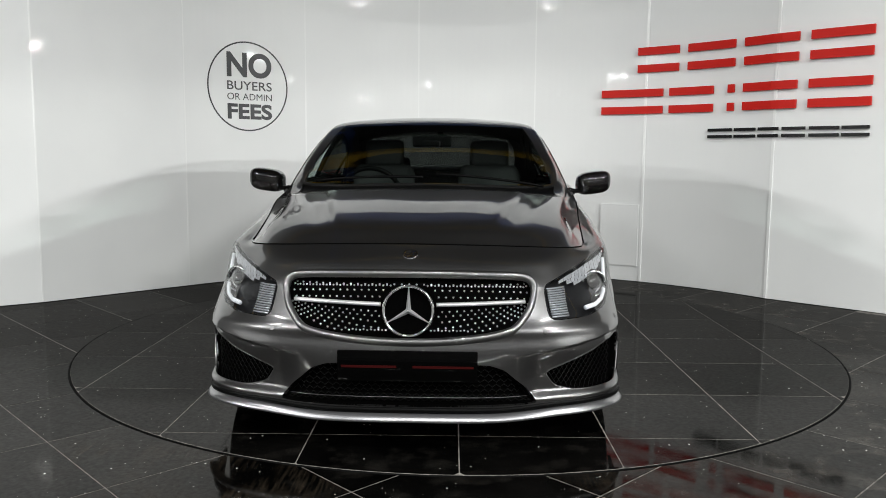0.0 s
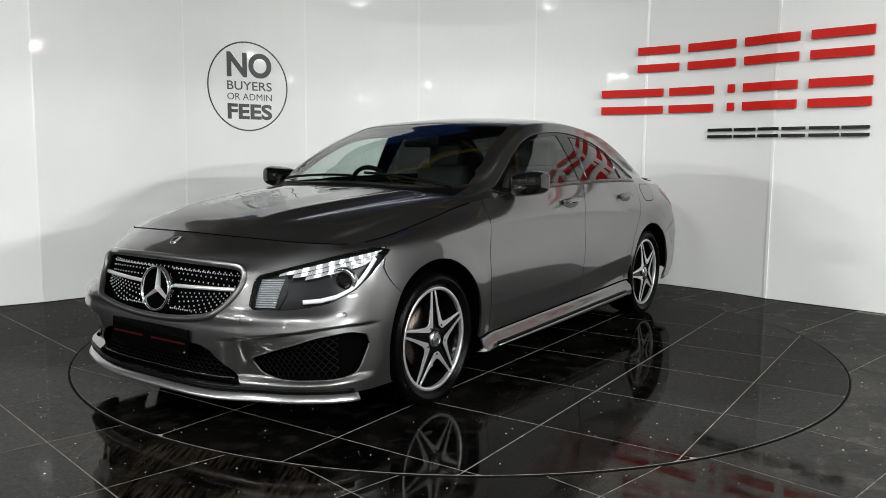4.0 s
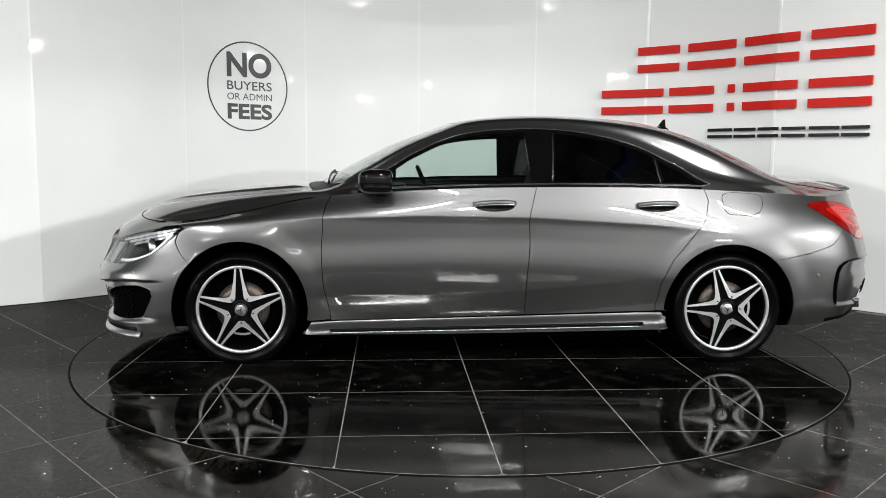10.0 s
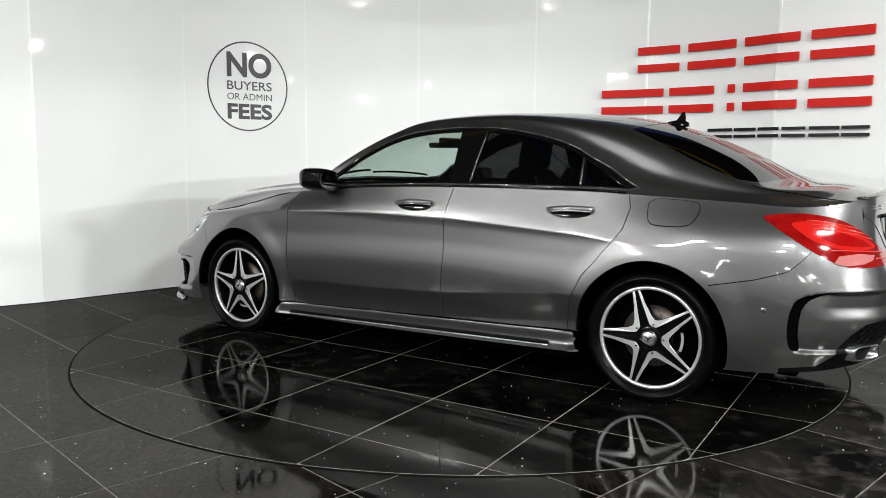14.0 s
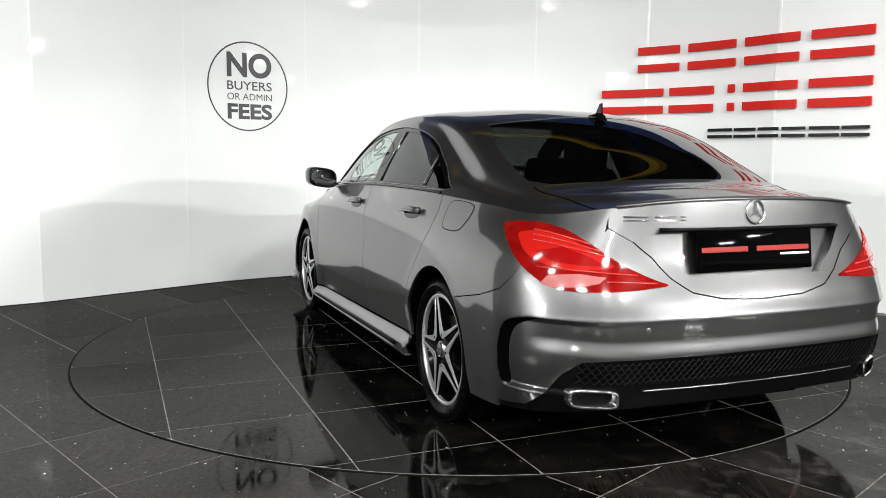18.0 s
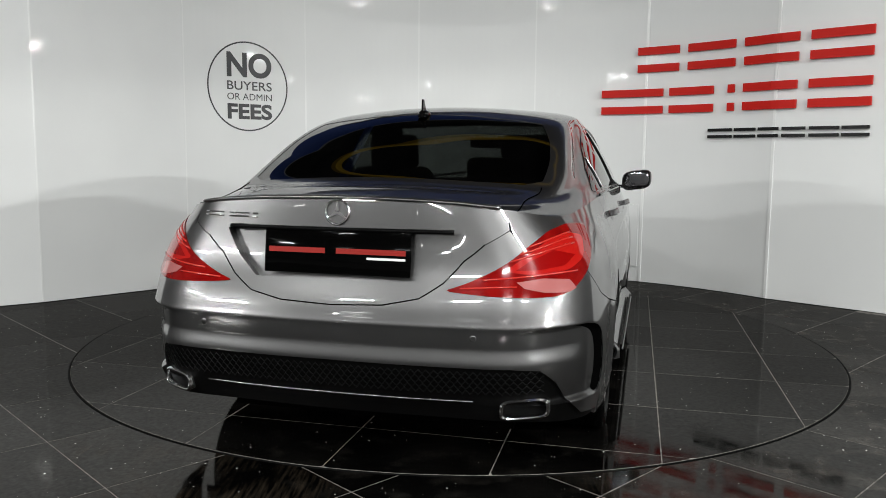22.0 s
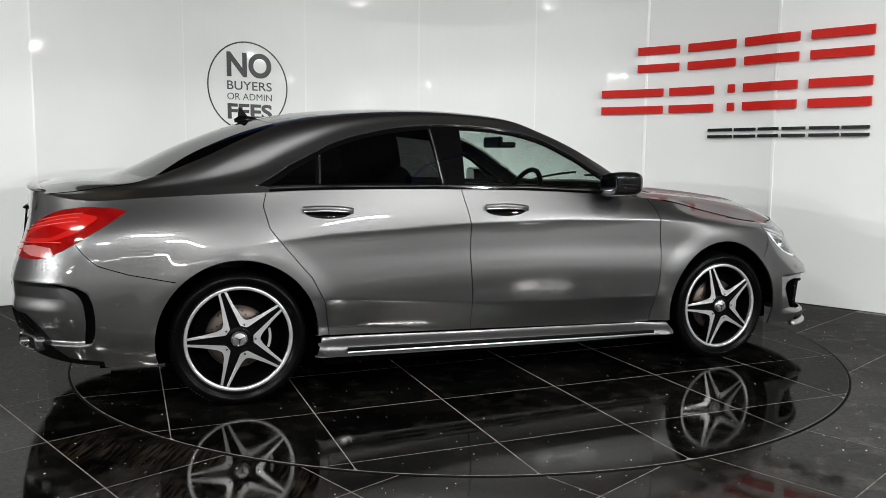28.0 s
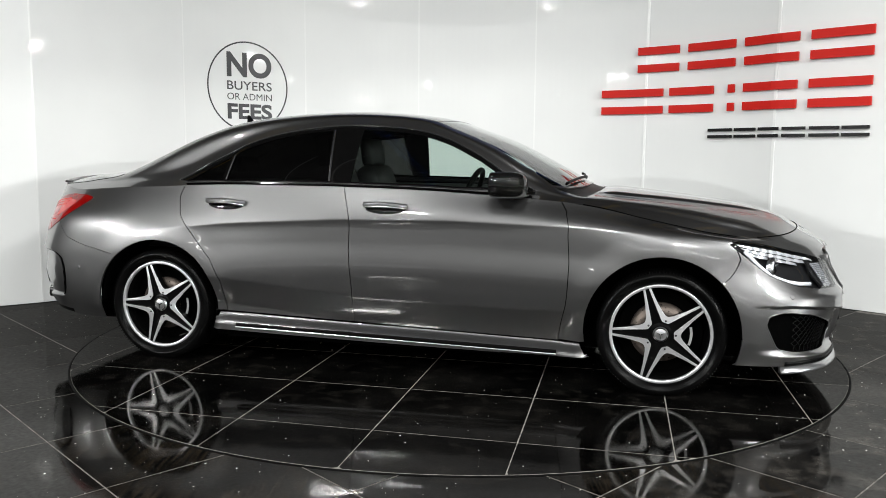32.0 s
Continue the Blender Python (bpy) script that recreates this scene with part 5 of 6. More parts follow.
for sgn, poly in ((1, HEAD_L), (-1, HEAD_R)):
    lens = panel("headlight", band, poly, M_LENS, inner, off=0.0, rim=0, label="clear headlight with projector and light guide")
    panel("lamp_bucket", band, poly, M_BUCKET, lens, off=-0.045, rim=-0.045)

    def hp(u, z, off):
        p, n = skin(u, z, off)
        return Vector((p.x, sgn * p.y, p.z)), Vector((n.x, sgn * n.y, n.z))

    bm = bmesh.new()
    tube(bm, outline(poly, -0.006), (0.0045, 0.006), 6, closed=True)
    part("lamp_edge", bm, M_GLOSS, lens)
    # projector
    fwd = Vector((0.93, sgn * 0.36, 0.0)).normalized()
    p, n = hp(3.72, 0.638, -0.034)
    m = basis(p, fwd)
    bm = bmesh.new()
    lathe(bm, [(0.060, -0.02), (0.058, 0.008), (0.053, 0.013), (0.048, 0.010), (0.043, -0.008), (0.040, -0.016)], m, n=40)
    part("projector_ring", bm, M_LAMPIN, lens, "chrome projector ring")
    bm = bmesh.new()
    lathe(bm, [(0.001, 0.016), (0.014, 0.013), (0.027, 0.005), (0.037, -0.012)], m, n=32)
    part("projector_lens", bm, M_GLOSS, lens)
    bm = bmesh.new()
    lathe(bm, [(0.0375, -0.012), (0.040, -0.006), (0.0425, -0.012)], m, n=32)
    part("projector_bezel", bm, M_CHROME, lens)
    # light guide: down the outer end and along the lower edge
    bm = bmesh.new()
    tube(bm, [hp(u, z, -0.013)[0] for u, z in ((4.52, 0.715), (4.42, 0.69), (4.28, 0.656), (4.12, 0.622), (3.93, 0.595), (3.65, 0.576), (3.3, 0.565), (2.95, 0.562))], (0.008, 0.0095), 10)
    part("light_guide", bm, M_LED, lens, "white light guide")
    # bright brow of three stepped bands, broken into facets
    for k, (za, zb, off) in enumerate(((0.0, 0.36, -0.010), (0.36, 0.70, -0.017), (0.70, 1.0, -0.024))):
        us = np.linspace(2.35 + 0.25 * k, 4.72 - 0.12 * k, 20 - 4 * k)
        hi = np.interp(us, [2.15, 2.5, 3.3, 4.2, 4.75], [0.652, 0.676, 0.712, 0.737, 0.750])
        lo = np.interp(us, [2.15, 2.7, 3.3, 4.15, 4.55, 4.75], [0.640, 0.640, 0.664, 0.690, 0.715, 0.742])
        bm = bmesh.new()
        for i in range(len(us) - 1):
            quad = []
            for u, t, push in ((us[i], za, 0.002), (us[i + 1] - 0.006, za, 0.0), (us[i + 1] - 0.006, zb, -0.002), (us[i], zb, 0.001)):
                z = np.interp(u, us, hi) * (1 - t) + np.interp(u, us, lo) * t
                quad.append(bm.verts.new(hp(float(u), float(z), off + push * (1 if i % 2 else -0.6))[0]))
            bm.faces.new(quad)
        part("brow_reflector", bm, M_BROW, lens, "bright faceted brow reflector", smooth=False)
    # upright stack of clear ribs at the inner end
    for k in range(13):
        t = k / 12
        z = 0.546 + 0.098 * t
        u0 = 2.12 - 0.05 * t
        u1 = u0 + 0.36 + 0.06 * t
        bm = bmesh.new()
        tube(bm, [hp(u0 + (u1 - u0) * q / 4, z, -0.014)[0] for q in range(5)], (0.0034, 0.0042), 6)
        part("lamp_rib", bm, M_RIB, lens)
    fl = wrap(soft_corners([(2.10, 0.54), (2.04, 0.648), (2.50, 0.662), (2.62, 0.60), (2.52, 0.54)], 0.12))
    if sgn < 0:
        fl = [(-a, b) for a, b in fl]
    panel("rib_backing", band, fl, M_BUCKET, lens, off=-0.022, rim=0.01)

# ---- tail lamps ----
M_PINK = material("pale_lamp_lens", (0.36, 0.12, 0.115), 0.1, 0.0, 0.5)
M_REDLIT = material("bright_red_lens", (0.36, 0.008, 0.006), 0.1, 0.0, 0.4)
M_REDDARK = material("dark_red_lens", (0.22, 0.002, 0.002), 0.1, 0.0, 0.4)
M_REDLED = material("red_light_guide", (0.42, 0.02, 0.014), 0.25, 0.0, 0.3)
for sgn, poly in ((1, TAIL_L), (-1, TAIL_R)):
    flip = lambda pl: pl if sgn > 0 else [(32 * PER_U - a, b) for a, b in pl]
    lamp = panel("tail_light", band, poly, M_REDLENS, inner, off=0.003, rim=0.02, label="red wrap-round tail light")
    panel("reversing_lens", band, flip(wrap([(13.25, 0.708), (13.36, 0.738), (13.75, 0.746), (14.1, 0.736), (14.0, 0.716), (13.75, 0.702), (13.4, 0.697)])), M_PINK, lamp, off=0.0048, rim=0.002)
    # brighter red laid over the middle, so the lens rim reads as shaded
    panel("lamp_core", band, flip(wrap(soft_corners([(12.72, 0.868), (13.1, 0.884), (13.5, 0.868), (13.9, 0.822), (14.25, 0.770), (13.9, 0.757), (13.35, 0.766), (13.0, 0.800)], 0.15))), M_REDLIT, lamp, off=0.0038, rim=0.002, label="brighter red centre painted on the lens")
    panel("brake_lens", band, flip(wrap([(13.15, 0.812), (13.5, 0.832), (13.9, 0.800), (14.1, 0.772), (13.8, 0.772), (13.4, 0.782)])), M_REDDARK, lamp, off=0.0046, rim=0.002)
    for z0, z1, u0, u1 in ((0.882, 0.845, 13.0, 13.85), (0.866, 0.822, 13.02, 14.0), (0.848, 0.80, 13.05, 14.15), (0.762, 0.742, 13.2, 14.5), (0.722, 0.714, 14.1, 14.75)):
        bm = bmesh.new()
        pts = []
        for k in range(11):
            p, n = skin(u0 + (u1 - u0) * k / 10, z0 + (z1 - z0) * (k / 10) ** 1.5, 0.0035)
            pts.append(Vector((p.x, sgn * p.y, p.z)))
        tube(bm, pts, 0.0035, 6)
        part("light_guide", bm, M_REDLED, lamp)

# ---- radiator grille ----
M_MESHBACK = material("dark_mesh", grey(0.0012), 0.7, spec=0.0)
grille = panel("radiator_grille", band, GRILLE, M_MESHBACK, inner, off=-0.045, rim=-0.045, label="black diamond-stud radiator grille with chrome bar")
bm = bmesh.new()
tube(bm, outline(GRILLE, -0.004), (0.013, 0.016), 12, closed=True)
part("grille_frame", bm, M_PAINT, grille, "grey grille frame")
bm = bmesh.new()
GP = GRILLE
for row, z in enumerate((0.685, 0.668, 0.651, 0.634, 0.617, 0.566, 0.549, 0.532, 0.515, 0.498, 0.481)):
    for col in range(-17, 18):
        y = (col + 0.5 * (row % 2)) * 0.028
        if math.hypot(y, (z - 0.57)) < 0.108:
            continue
        drop = 0.10 * (y / 0.47) ** 2 * (1 if z < 0.6 else -0.1)
        zz = z + drop * (0.62 - z) / 0.15 if z < 0.6 else z
        ab = band.find([(y, zz)], (1, 2), -5 * PER_U, 5 * PER_U)[0]
        if not inside(GP, np.array([ab[0]]), np.array([ab[1]]))[0]:
            continue
        p = Vector(band.at(*ab) + band.at(*ab, band.n) * -0.038)
        n = Vector(band.at(*ab, band.n))
        lathe(bm, [(0.0005, 0.0012), (0.0032, 0.0010), (0.0038, -0.001)], basis(p, Vector((1, 0, 0.22))), n=8)
tagged(part("chrome_studs", bm, M_STUD, grille, "small chrome studs"), kind="stuff")
for sgn in (1, -1):
    bm = bmesh.new()
    pts = []
    for k in range(13):
        y = sgn * (0.105 + 0.335 * k / 12)
        ab = band.find([(y, 0.592 + 0.012 * (k / 12))], (1, 2), -5 * PER_U, 5 * PER_U)[0]
        pts.append(Vector(band.at(*ab) + band.at(*ab, band.n) * -0.016))
    tube(bm, pts, (0.011, 0.008), 8)
    part("grille_bar", bm, M_STAR, grille, "silver cross bar")
EM = basis(Vector((2.225, 0, 0.568)), Vector((1, 0, 0.12)))
bm = bmesh.new()
lathe(bm, [(0.087, -0.02), (0.0865, 0.0), (0.089, 0.006), (0.0945, 0.007), (0.098, 0.002), (0.098, -0.02)], EM, n=64)
part("emblem_ring", bm, M_CHROME, grille, "chrome ring emblem")
bm = bmesh.new()
lathe(bm, [(0.001, -0.02), (0.088, -0.02)], EM, n=40)
part("emblem_back", bm, M_DARK, grille)
for k in range(3):
    bm = bmesh.new()
    m = EM @ Matrix.Rotation(radians(90 + 120 * k), 4, "Z")
    base = [bm.verts.new(m @ Vector(c)) for c in ((-0.006, -0.0105, -0.018), (0.087, -0.0018, -0.018), (0.087, 0.0018, -0.018), (-0.006, 0.0105, -0.018))]
    r0, r1 = bm.verts.new(m @ Vector((-0.003, 0, 0.004))), bm.verts.new(m @ Vector((0.087, 0, -0.003)))
    bm.faces.new((base[0], base[1], r1, r0))
    bm.faces.new((base[3], r0, r1, base[2]))
    bm.faces.new((base[1], base[2], r1))
    bm.faces.new((base[0], r0, base[3]))
    bm.faces.new(base[::-1])
    part("emblem_spoke", bm, M_STAR, grille, smooth=False)
# round badge on the nose
ab = band.find([(0.0, 0.767)], (1, 2), -3 * PER_U, 3 * PER_U)[0]
BM_ = basis(Vector(band.at(*ab)), Vector(band.at(*ab, band.n)))
bm = bmesh.new()
lathe(bm, [(0.001, 0.002), (0.018, 0.0022), (0.02, 0.004), (0.027, 0.003), (0.029, 0.0)], BM_, n=32)
part("nose_badge", bm, M_CHROME, front_bumper, "small round chrome badge")

# ---- front apron ----
M_NET = material("black_net", grey(0.0025), 0.4, spec=0.06)


def net(name, poly, z0, z1, rows, y0, y1, n, off, parent, finder, amp, rad=0.0022):
    """Zig-zag strands over an opening."""
    bm = bmesh.new()
    for r in range(rows):
        z = z0 + (z1 - z0) * (r + 0.5) / rows
        run = []
        for k in range(n + 1):
            y = y0 + (y1 - y0) * k / n
            ab = finder((y, z + amp * (1 if (k + r) % 2 else -1)))
            if inside(poly, np.array([ab[0]]), np.array([ab[1]]))[0]:
                run.append(Vector(band.at(*ab) + band.at(*ab, band.n) * off))
            else:
                if len(run) > 1:
                    tube(bm, run, rad, 4, caps=False)
                run = []
        if len(run) > 1:
            tube(bm, run, rad, 4, caps=False)
    return tagged(part(name, bm, M_NET, parent), kind="stuff")


ffind = lambda q: band.find([q], (1, 2), -6 * PER_U, 6 * PER_U)[0]
rfind = lambda q: band.find([q], (1, 2), 12 * PER_U, 20 * PER_U)[0]
for sgn, poly in ((1, FOG_L), (-1, FOG_R)):
    it = panel("air_intake", band, poly, M_MESHBACK, inner, off=-0.03, rim=-0.031, label="black mesh side air intake")
    net("intake_mesh", poly, 0.25, 0.43, 11, sgn * 0.50, sgn * 0.81, 30, -0.018, it, ffind, 0.007)
low = panel("lower_grille", band, LOWER, M_MESHBACK, inner, off=-0.04, rim=-0.041, label="black lower grille")
net("intake_mesh", LOWER, 0.21, 0.37, 8, -0.49, 0.49, 64, -0.03, low, ffind, 0.006)
bm = bmesh.new()
tube(bm, [Vector(band.at(*ffind((y / 20, 0.243)))) + Vector((-0.004, 0, 0)) for y in range(-9, 10)], (0.002, 0.002), 6)
part("grille_slat", bm, M_FRAME, low)
bm = bmesh.new()
line = []
for k in range(-50, 51):
    u = k / 10
    p, n = skin(abs(u), 0.19, 0.0)
    p.y = math.copysign(p.y, u) if abs(u) > 1e-6 else 0.0
    t = abs(u) / 5.0
    z = 0.172 + 0.012 * smooth(0.2, 0.45, t) - 0.012 * smooth(0.6, 0.9, t)
    line.append(Vector((p.x + 0.005 - 0.008 * t, p.y - math.copysign(0.004 * smooth(0.8, 1.0, t), u), float(z))))
blade(bm, line[8:-8], [(-0.020, -0.022), (0.016, -0.023), (0.020, -0.019), (0.018, -0.012), (0.003, 0.008), (-0.020, 0.010)])
part("splitter", bm, M_SILVERPAINT, front_bumper, "silver front splitter lip")
bm = bmesh.new()
blade(bm, line[9:-9], [(-0.020, 0.0105), (0.004, 0.0105), (0.006, 0.030), (-0.020, 0.030)])
part("splitter_gap", bm, M_PLASTIC, front_bumper)
for poly in (FOG_L, FOG_R):
    bm = bmesh.new()
    tube(bm, outline(poly, -0.003), (0.004, 0.004), 8, closed=True)
    part("intake_surround", bm, M_PAINT, front_bumper, "painted rim round the intake")
bm = bmesh.new()
box(bm, -0.26, 0.26, -0.058, 0.058, -0.006, 0.006, 0.004)
PM = basis(Vector((2.262, 0, 0.368)), Vector((1, 0, 0.02)))
bmesh.ops.transform(bm, matrix=PM, verts=bm.verts)
M_PLATE = material("black_plate", grey(0.001), 0.05, spec=0.05)
plate = part("front_plate", bm, M_PLATE, inner, "gloss black show plate with red bars")
for x0, x1 in ((-0.245, -0.04), (0.02, 0.245)):
    bm = bmesh.new()
    box(bm, x0, x1, -0.006, 0.003, 0.0062, 0.0072)
    bmesh.ops.transform(bm, matrix=PM, verts=bm.verts)
    part("bar", bm, M_DIMBAR, plate, smooth=False)
for u, z in ((1.9, 0.495), (3.9, 0.505), (12.33, 0.50), (14.6, 0.56)):
    bm = bmesh.new()
    p, n = skin(u, z)
    lathe(bm, [(0.001, 0.002), (0.009, 0.002), (0.011, 0.0005)], basis(p, n), n=16)
    both("parking_sensor", bm, M_PAINT, [front_bumper, front_bumper] if u < 8 else [rear_bumper, rear_bumper])

# ---- flanks ----
for (x0, x1), doors in (((0.095, -0.15), front_doors), ((-0.815, -1.055), rear_doors)):
    xm = (x0 + x1) / 2
    ab = band.find([(xm, 0.883)], (0, 2), 4 * PER_U, 14 * PER_U)[0]
    p, n = Vector(band.at(*ab)), Vector(band.at(*ab, band.n))
    # black oval laid on the door for the shade in the painted handle dish
    bm = bmesh.new()
    ball(bm, p - Vector((0, 0, 0.008)), (0.116, 0.031, 0.006), basis(Vector((0, 0, 0)), n).to_3x3())
    both("handle_recess", bm, M_GLOSS, doors)
    line = []
    for k in range(21):
        t = -1 + 2 * k / 20
        q = band.find([(xm + t * 0.114, 0.889)], (0, 2), 4 * PER_U, 14 * PER_U)[0]
        line.append((t, Vector(band.at(*q))))
    bm = bmesh.new()
    tube(bm, [v + Vector((0, 0.010 + 0.018 * (1 - t ** 4), 0.007 - 0.008 * t * t - 0.004 * t)) for t, v in line], (0.010, 0.0145), 14)
    bars = both("door_handle", bm, M_PAINT, doors, "grey painted door handle")
    bm = bmesh.new()
    tube(bm, [v + Vector((0, 0.020 + 0.018 * (1 - t ** 4), -0.003 - 0.007 * t * t - 0.004 * t)) for t, v in line], (0.003, 0.0038), 8)
    both("handle_strip", bm, M_HANDLE, bars, "bright handle strip")
bm = bmesh.new()
tube(bm, [Vector((x, 0.904, 0.196 + 0.036 * (0.86 - x) / 1.72)) for x in np.linspace(0.86, -0.86, 24)], (0.006, 0.011), 8)
both("skirt_slot", bm, M_PLASTIC, inner)
bm = bmesh.new()
tube(bm, [Vector((x, 0.910, 0.186 + 0.034 * (0.86 - x) / 1.72)) for x in np.linspace(0.86, -0.86, 24)], (0.004, 0.004), 6)
both("skirt_strip", bm, M_SATIN, inner, "thin silver skirt strip")
bm = bmesh.new()
bel = [Vector(p) for p in TOPG[:, 0]]
tube(bm, [p + Vector((0, 0.002, 0.008)) for p in bel if -1.2 < p.x < 0.72], (0.005, 0.007), 6)
both("belt_trim", bm, M_GLOSS, inner)
bm = bmesh.new()
dl = np.array(DLO)
tube(bm, [Vector(q) for q in roofs.at(dl[:, 0], dl[:, 1]) + roofs.at(dl[:, 0], dl[:, 1], roofs.n) * 0.001], 0.0028, 6, closed=True)
both("window_trim", bm, M_FRAME, inner, "thin polished trim round the side windows")
for (x0, z0), (x1, z1) in (((-0.962, 1.008), (-0.946, 1.142)), ((-0.352, 1.010), (-0.372, 1.276))):
    bm = bmesh.new()
    ab = topside([(x0, z0), (x1, z1)])
    (a0, b0), (a1, b1) = ab[0], topside([(x1, z1), (x0, z0)])[0]
    tube(bm, [Vector(roofs.at(a0 + (a1 - a0) * k / 8, b0 + (b1 - b0) * k / 8) + roofs.at(a0 + (a1 - a0) * k / 8, b0 + (b1 - b0) * k / 8, roofs.n) * -0.001) for k in range(9)], (0.005, 0.003), 6)
    both("window_divider", bm, M_FRAME, inner, "thin grey window divider")
# mirrors
# dark metal colour stands in for a reflection of the dark hall
M_MIRRORDIM = material("dimmed_mirror", (0.2, 0.2, 0.21), 0.02, 1.0)
bm = bmesh.new()
vs = ball(bm, (0.60, 0.925, 1.003), (0.105, 0.094, 0.064), power=0.6, u=32, v=18)
for v in vs:
    v.co.x = max(v.co.x, 0.53)
    t = (v.co.x - 0.53) / 0.17
    v.co.z += 0.012 * (v.co.y - 0.925) / 0.09
mirs = both("door_mirror", bm, M_GLOSS, inner, "gloss black door mirror")
bm = bmesh.new()
ball(bm, (0.527, 0.926, 1.005), (0.004, 0.078, 0.05), power=0.6)
both("mirror_glass", bm, M_MIRRORDIM, mirs)
bm = bmesh.new()
tube(bm, [Vector((0.675, 0.87 + 0.014 * k, 0.985 + 0.0012 * k)) + Vector((0.022 - 0.0013 * (k - 3) ** 2, 0, 0)) for k in range(10)], (0.004, 0.006), 6)
both("indicator_strip", bm, M_LED, mirs)
bm = bmesh.new()
tube(bm, [Vector((0.70, 0.775, 0.965)), Vector((0.67, 0.82, 0.957)), Vector((0.63, 0.88, 0.962))], (0.035, 0.012), 10)
both("mirror_foot", bm, M_GLOSS, mirs)

# ---- tail ----
bm = bmesh.new()
tl = [Vector(p) for p in tail if abs(p[1]) < 0.535]
tube(bm, [p + Vector((0.014, 0, 0.004 + 0.004 * (1 - (p.y / 0.535) ** 2))) for p in tl], (0.028, 0.0085), 10)
part("boot_spoiler", bm, M_PAINT, boot, "grey boot lip spoiler")
RP = basis(Vector((-2.262, 0.0, 0.815)), Vector((-1, 0, 0.12)))
bm = bmesh.new()
box(bm, -0.262, 0.262, -0.074, 0.074, -0.006, 0.006, 0.005)
bmesh.ops.transform(bm, matrix=RP, verts=bm.verts)
rp = part("rear_plate", bm, M_PLATE, inner, "gloss black show plate with red and white bars")
for x0, x1, y0, y1, mat in ((-0.245, -0.04, -0.004, 0.014, M_REDBAR), (0.0, 0.245, -0.004, 0.014, M_REDBAR), (0.11, 0.245, -0.021, -0.013, M_WHITE)):
    bm = bmesh.new()
    box(bm, x0, x1, y0, y1, 0.0062, 0.0072)
    bmesh.ops.transform(bm, matrix=RP, verts=bm.verts)
    part("bar", bm, mat, rp, smooth=False)
bm = bmesh.new()
tube(bm, [Vector((-2.235 - 0.012 * (1 - (y / 0.4) ** 2), y, 0.893)) for y in np.linspace(-0.40, 0.40, 21)], (0.02, 0.008), 8)
part("boot_grip", bm, M_PLASTIC, boot)
RM = Matrix.Translation((0, 0, 0)) @ basis(Vector(band.at(*rfind((0.0, 0.95)))), Vector(band.at(*rfind((0.0, 0.95)), band.n)))
bm = bmesh.new()
lathe(bm, [(0.037, 0.0), (0.038, 0.006), (0.041, 0.008), (0.045, 0.005), (0.046, 0.0)], RM, n=48)
part("emblem_ring", bm, M_CHROME, boot, "chrome ring emblem")
for k in range(3):
    bm = bmesh.new()
    prism(bm, [(0, -0.007), (0.038, -0.001), (0.038, 0.001), (0, 0.007)], 0.0, 0.006, RM @ Matrix.Rotation(radians(90 + 120 * k), 4, "Z"))
    part("emblem_spoke", bm, M_CHROME, boot, smooth=False)
for y0, y1 in ((0.525, 0.44), (0.415, 0.335), (0.318, 0.298)):
    bm = bmesh.new()
    for zc in (0.938, 0.926):
        tube(bm, [Vector(band.at(*rfind((y0 + (y1 - y0) * k / 4, zc)))) + Vector((-0.002, 0, 0)) for k in range(5)], (0.003, 0.003), 6)
    part("model_badge", bm, M_CHROME, boot, "small chrome badge bars")
net("apron_mesh", DIFF, 0.372, 0.452, 5, -0.70, 0.70, 110, 0.0, diffuser, rfind, 0.0065, 0.0026)
bm = bmesh.new()
tube(bm, [Vector(band.at(*rfind((y, 0.347)))) + Vector((-0.004, 0, 0)) for y in np.linspace(-0.48, 0.48, 25)], (0.004, 0.003), 6)
part("apron_strip", bm, M_HANDLE, diffuser, "thin silver apron strip")
bm = bmesh.new()
n_ = 40
prof = []
for i in range(n_):
    a = 2 * math.pi * i / n_
    cx, cz = math.copysign(abs(math.cos(a)) ** 0.45, math.cos(a)), math.copysign(abs(math.sin(a)) ** 0.45, math.sin(a))
    prof.append((cx, cz))
rings = []
for sx, sz, xx in ((0.066, 0.025, -2.12), (0.066, 0.025, -2.232), (0.070, 0.029, -2.235), (0.076, 0.035, -2.229), (0.076, 0.035, -2.12)):
    rings.append([bm.verts.new((xx + 0.55 * cx * sx, 0.642 + cx * sx, 0.318 + cz * sz)) for cx, cz in prof])
for a, b in zip(rings, rings[1:]):
    for i in range(n_):
        bm.faces.new((a[i], a[(i + 1) % n_], b[(i + 1) % n_], b[i]))
both("exhaust_tip", bm, M_CHROME, inner, "rectangular chrome exhaust tip")
# aerial fin
bm = bmesh.new()
fin = [(-1.13, 1.325), (-1.15, 1.344), (-1.19, 1.352), (-1.222, 1.395), (-1.236, 1.397), (-1.24, 1.35), (-1.262, 1.315)]
a = [bm.verts.new((x, 0.017 if z < 1.345 else 0.004, z)) for x, z in fin]
b = [bm.verts.new((x, -0.017 if z < 1.345 else -0.004, z)) for x, z in fin]
bm.faces.new(a[::-1])
bm.faces.new(b)
for i in range(len(fin)):
    j = (i + 1) % len(fin)
    bm.faces.new((a[i], a[j], b[j], b[i]))
ball(bm, (-1.2, 0, 1.33), (0.062, 0.026, 0.022))
part("aerial_fin", bm, M_GLOSS, shell, "black roof aerial", smooth=False)
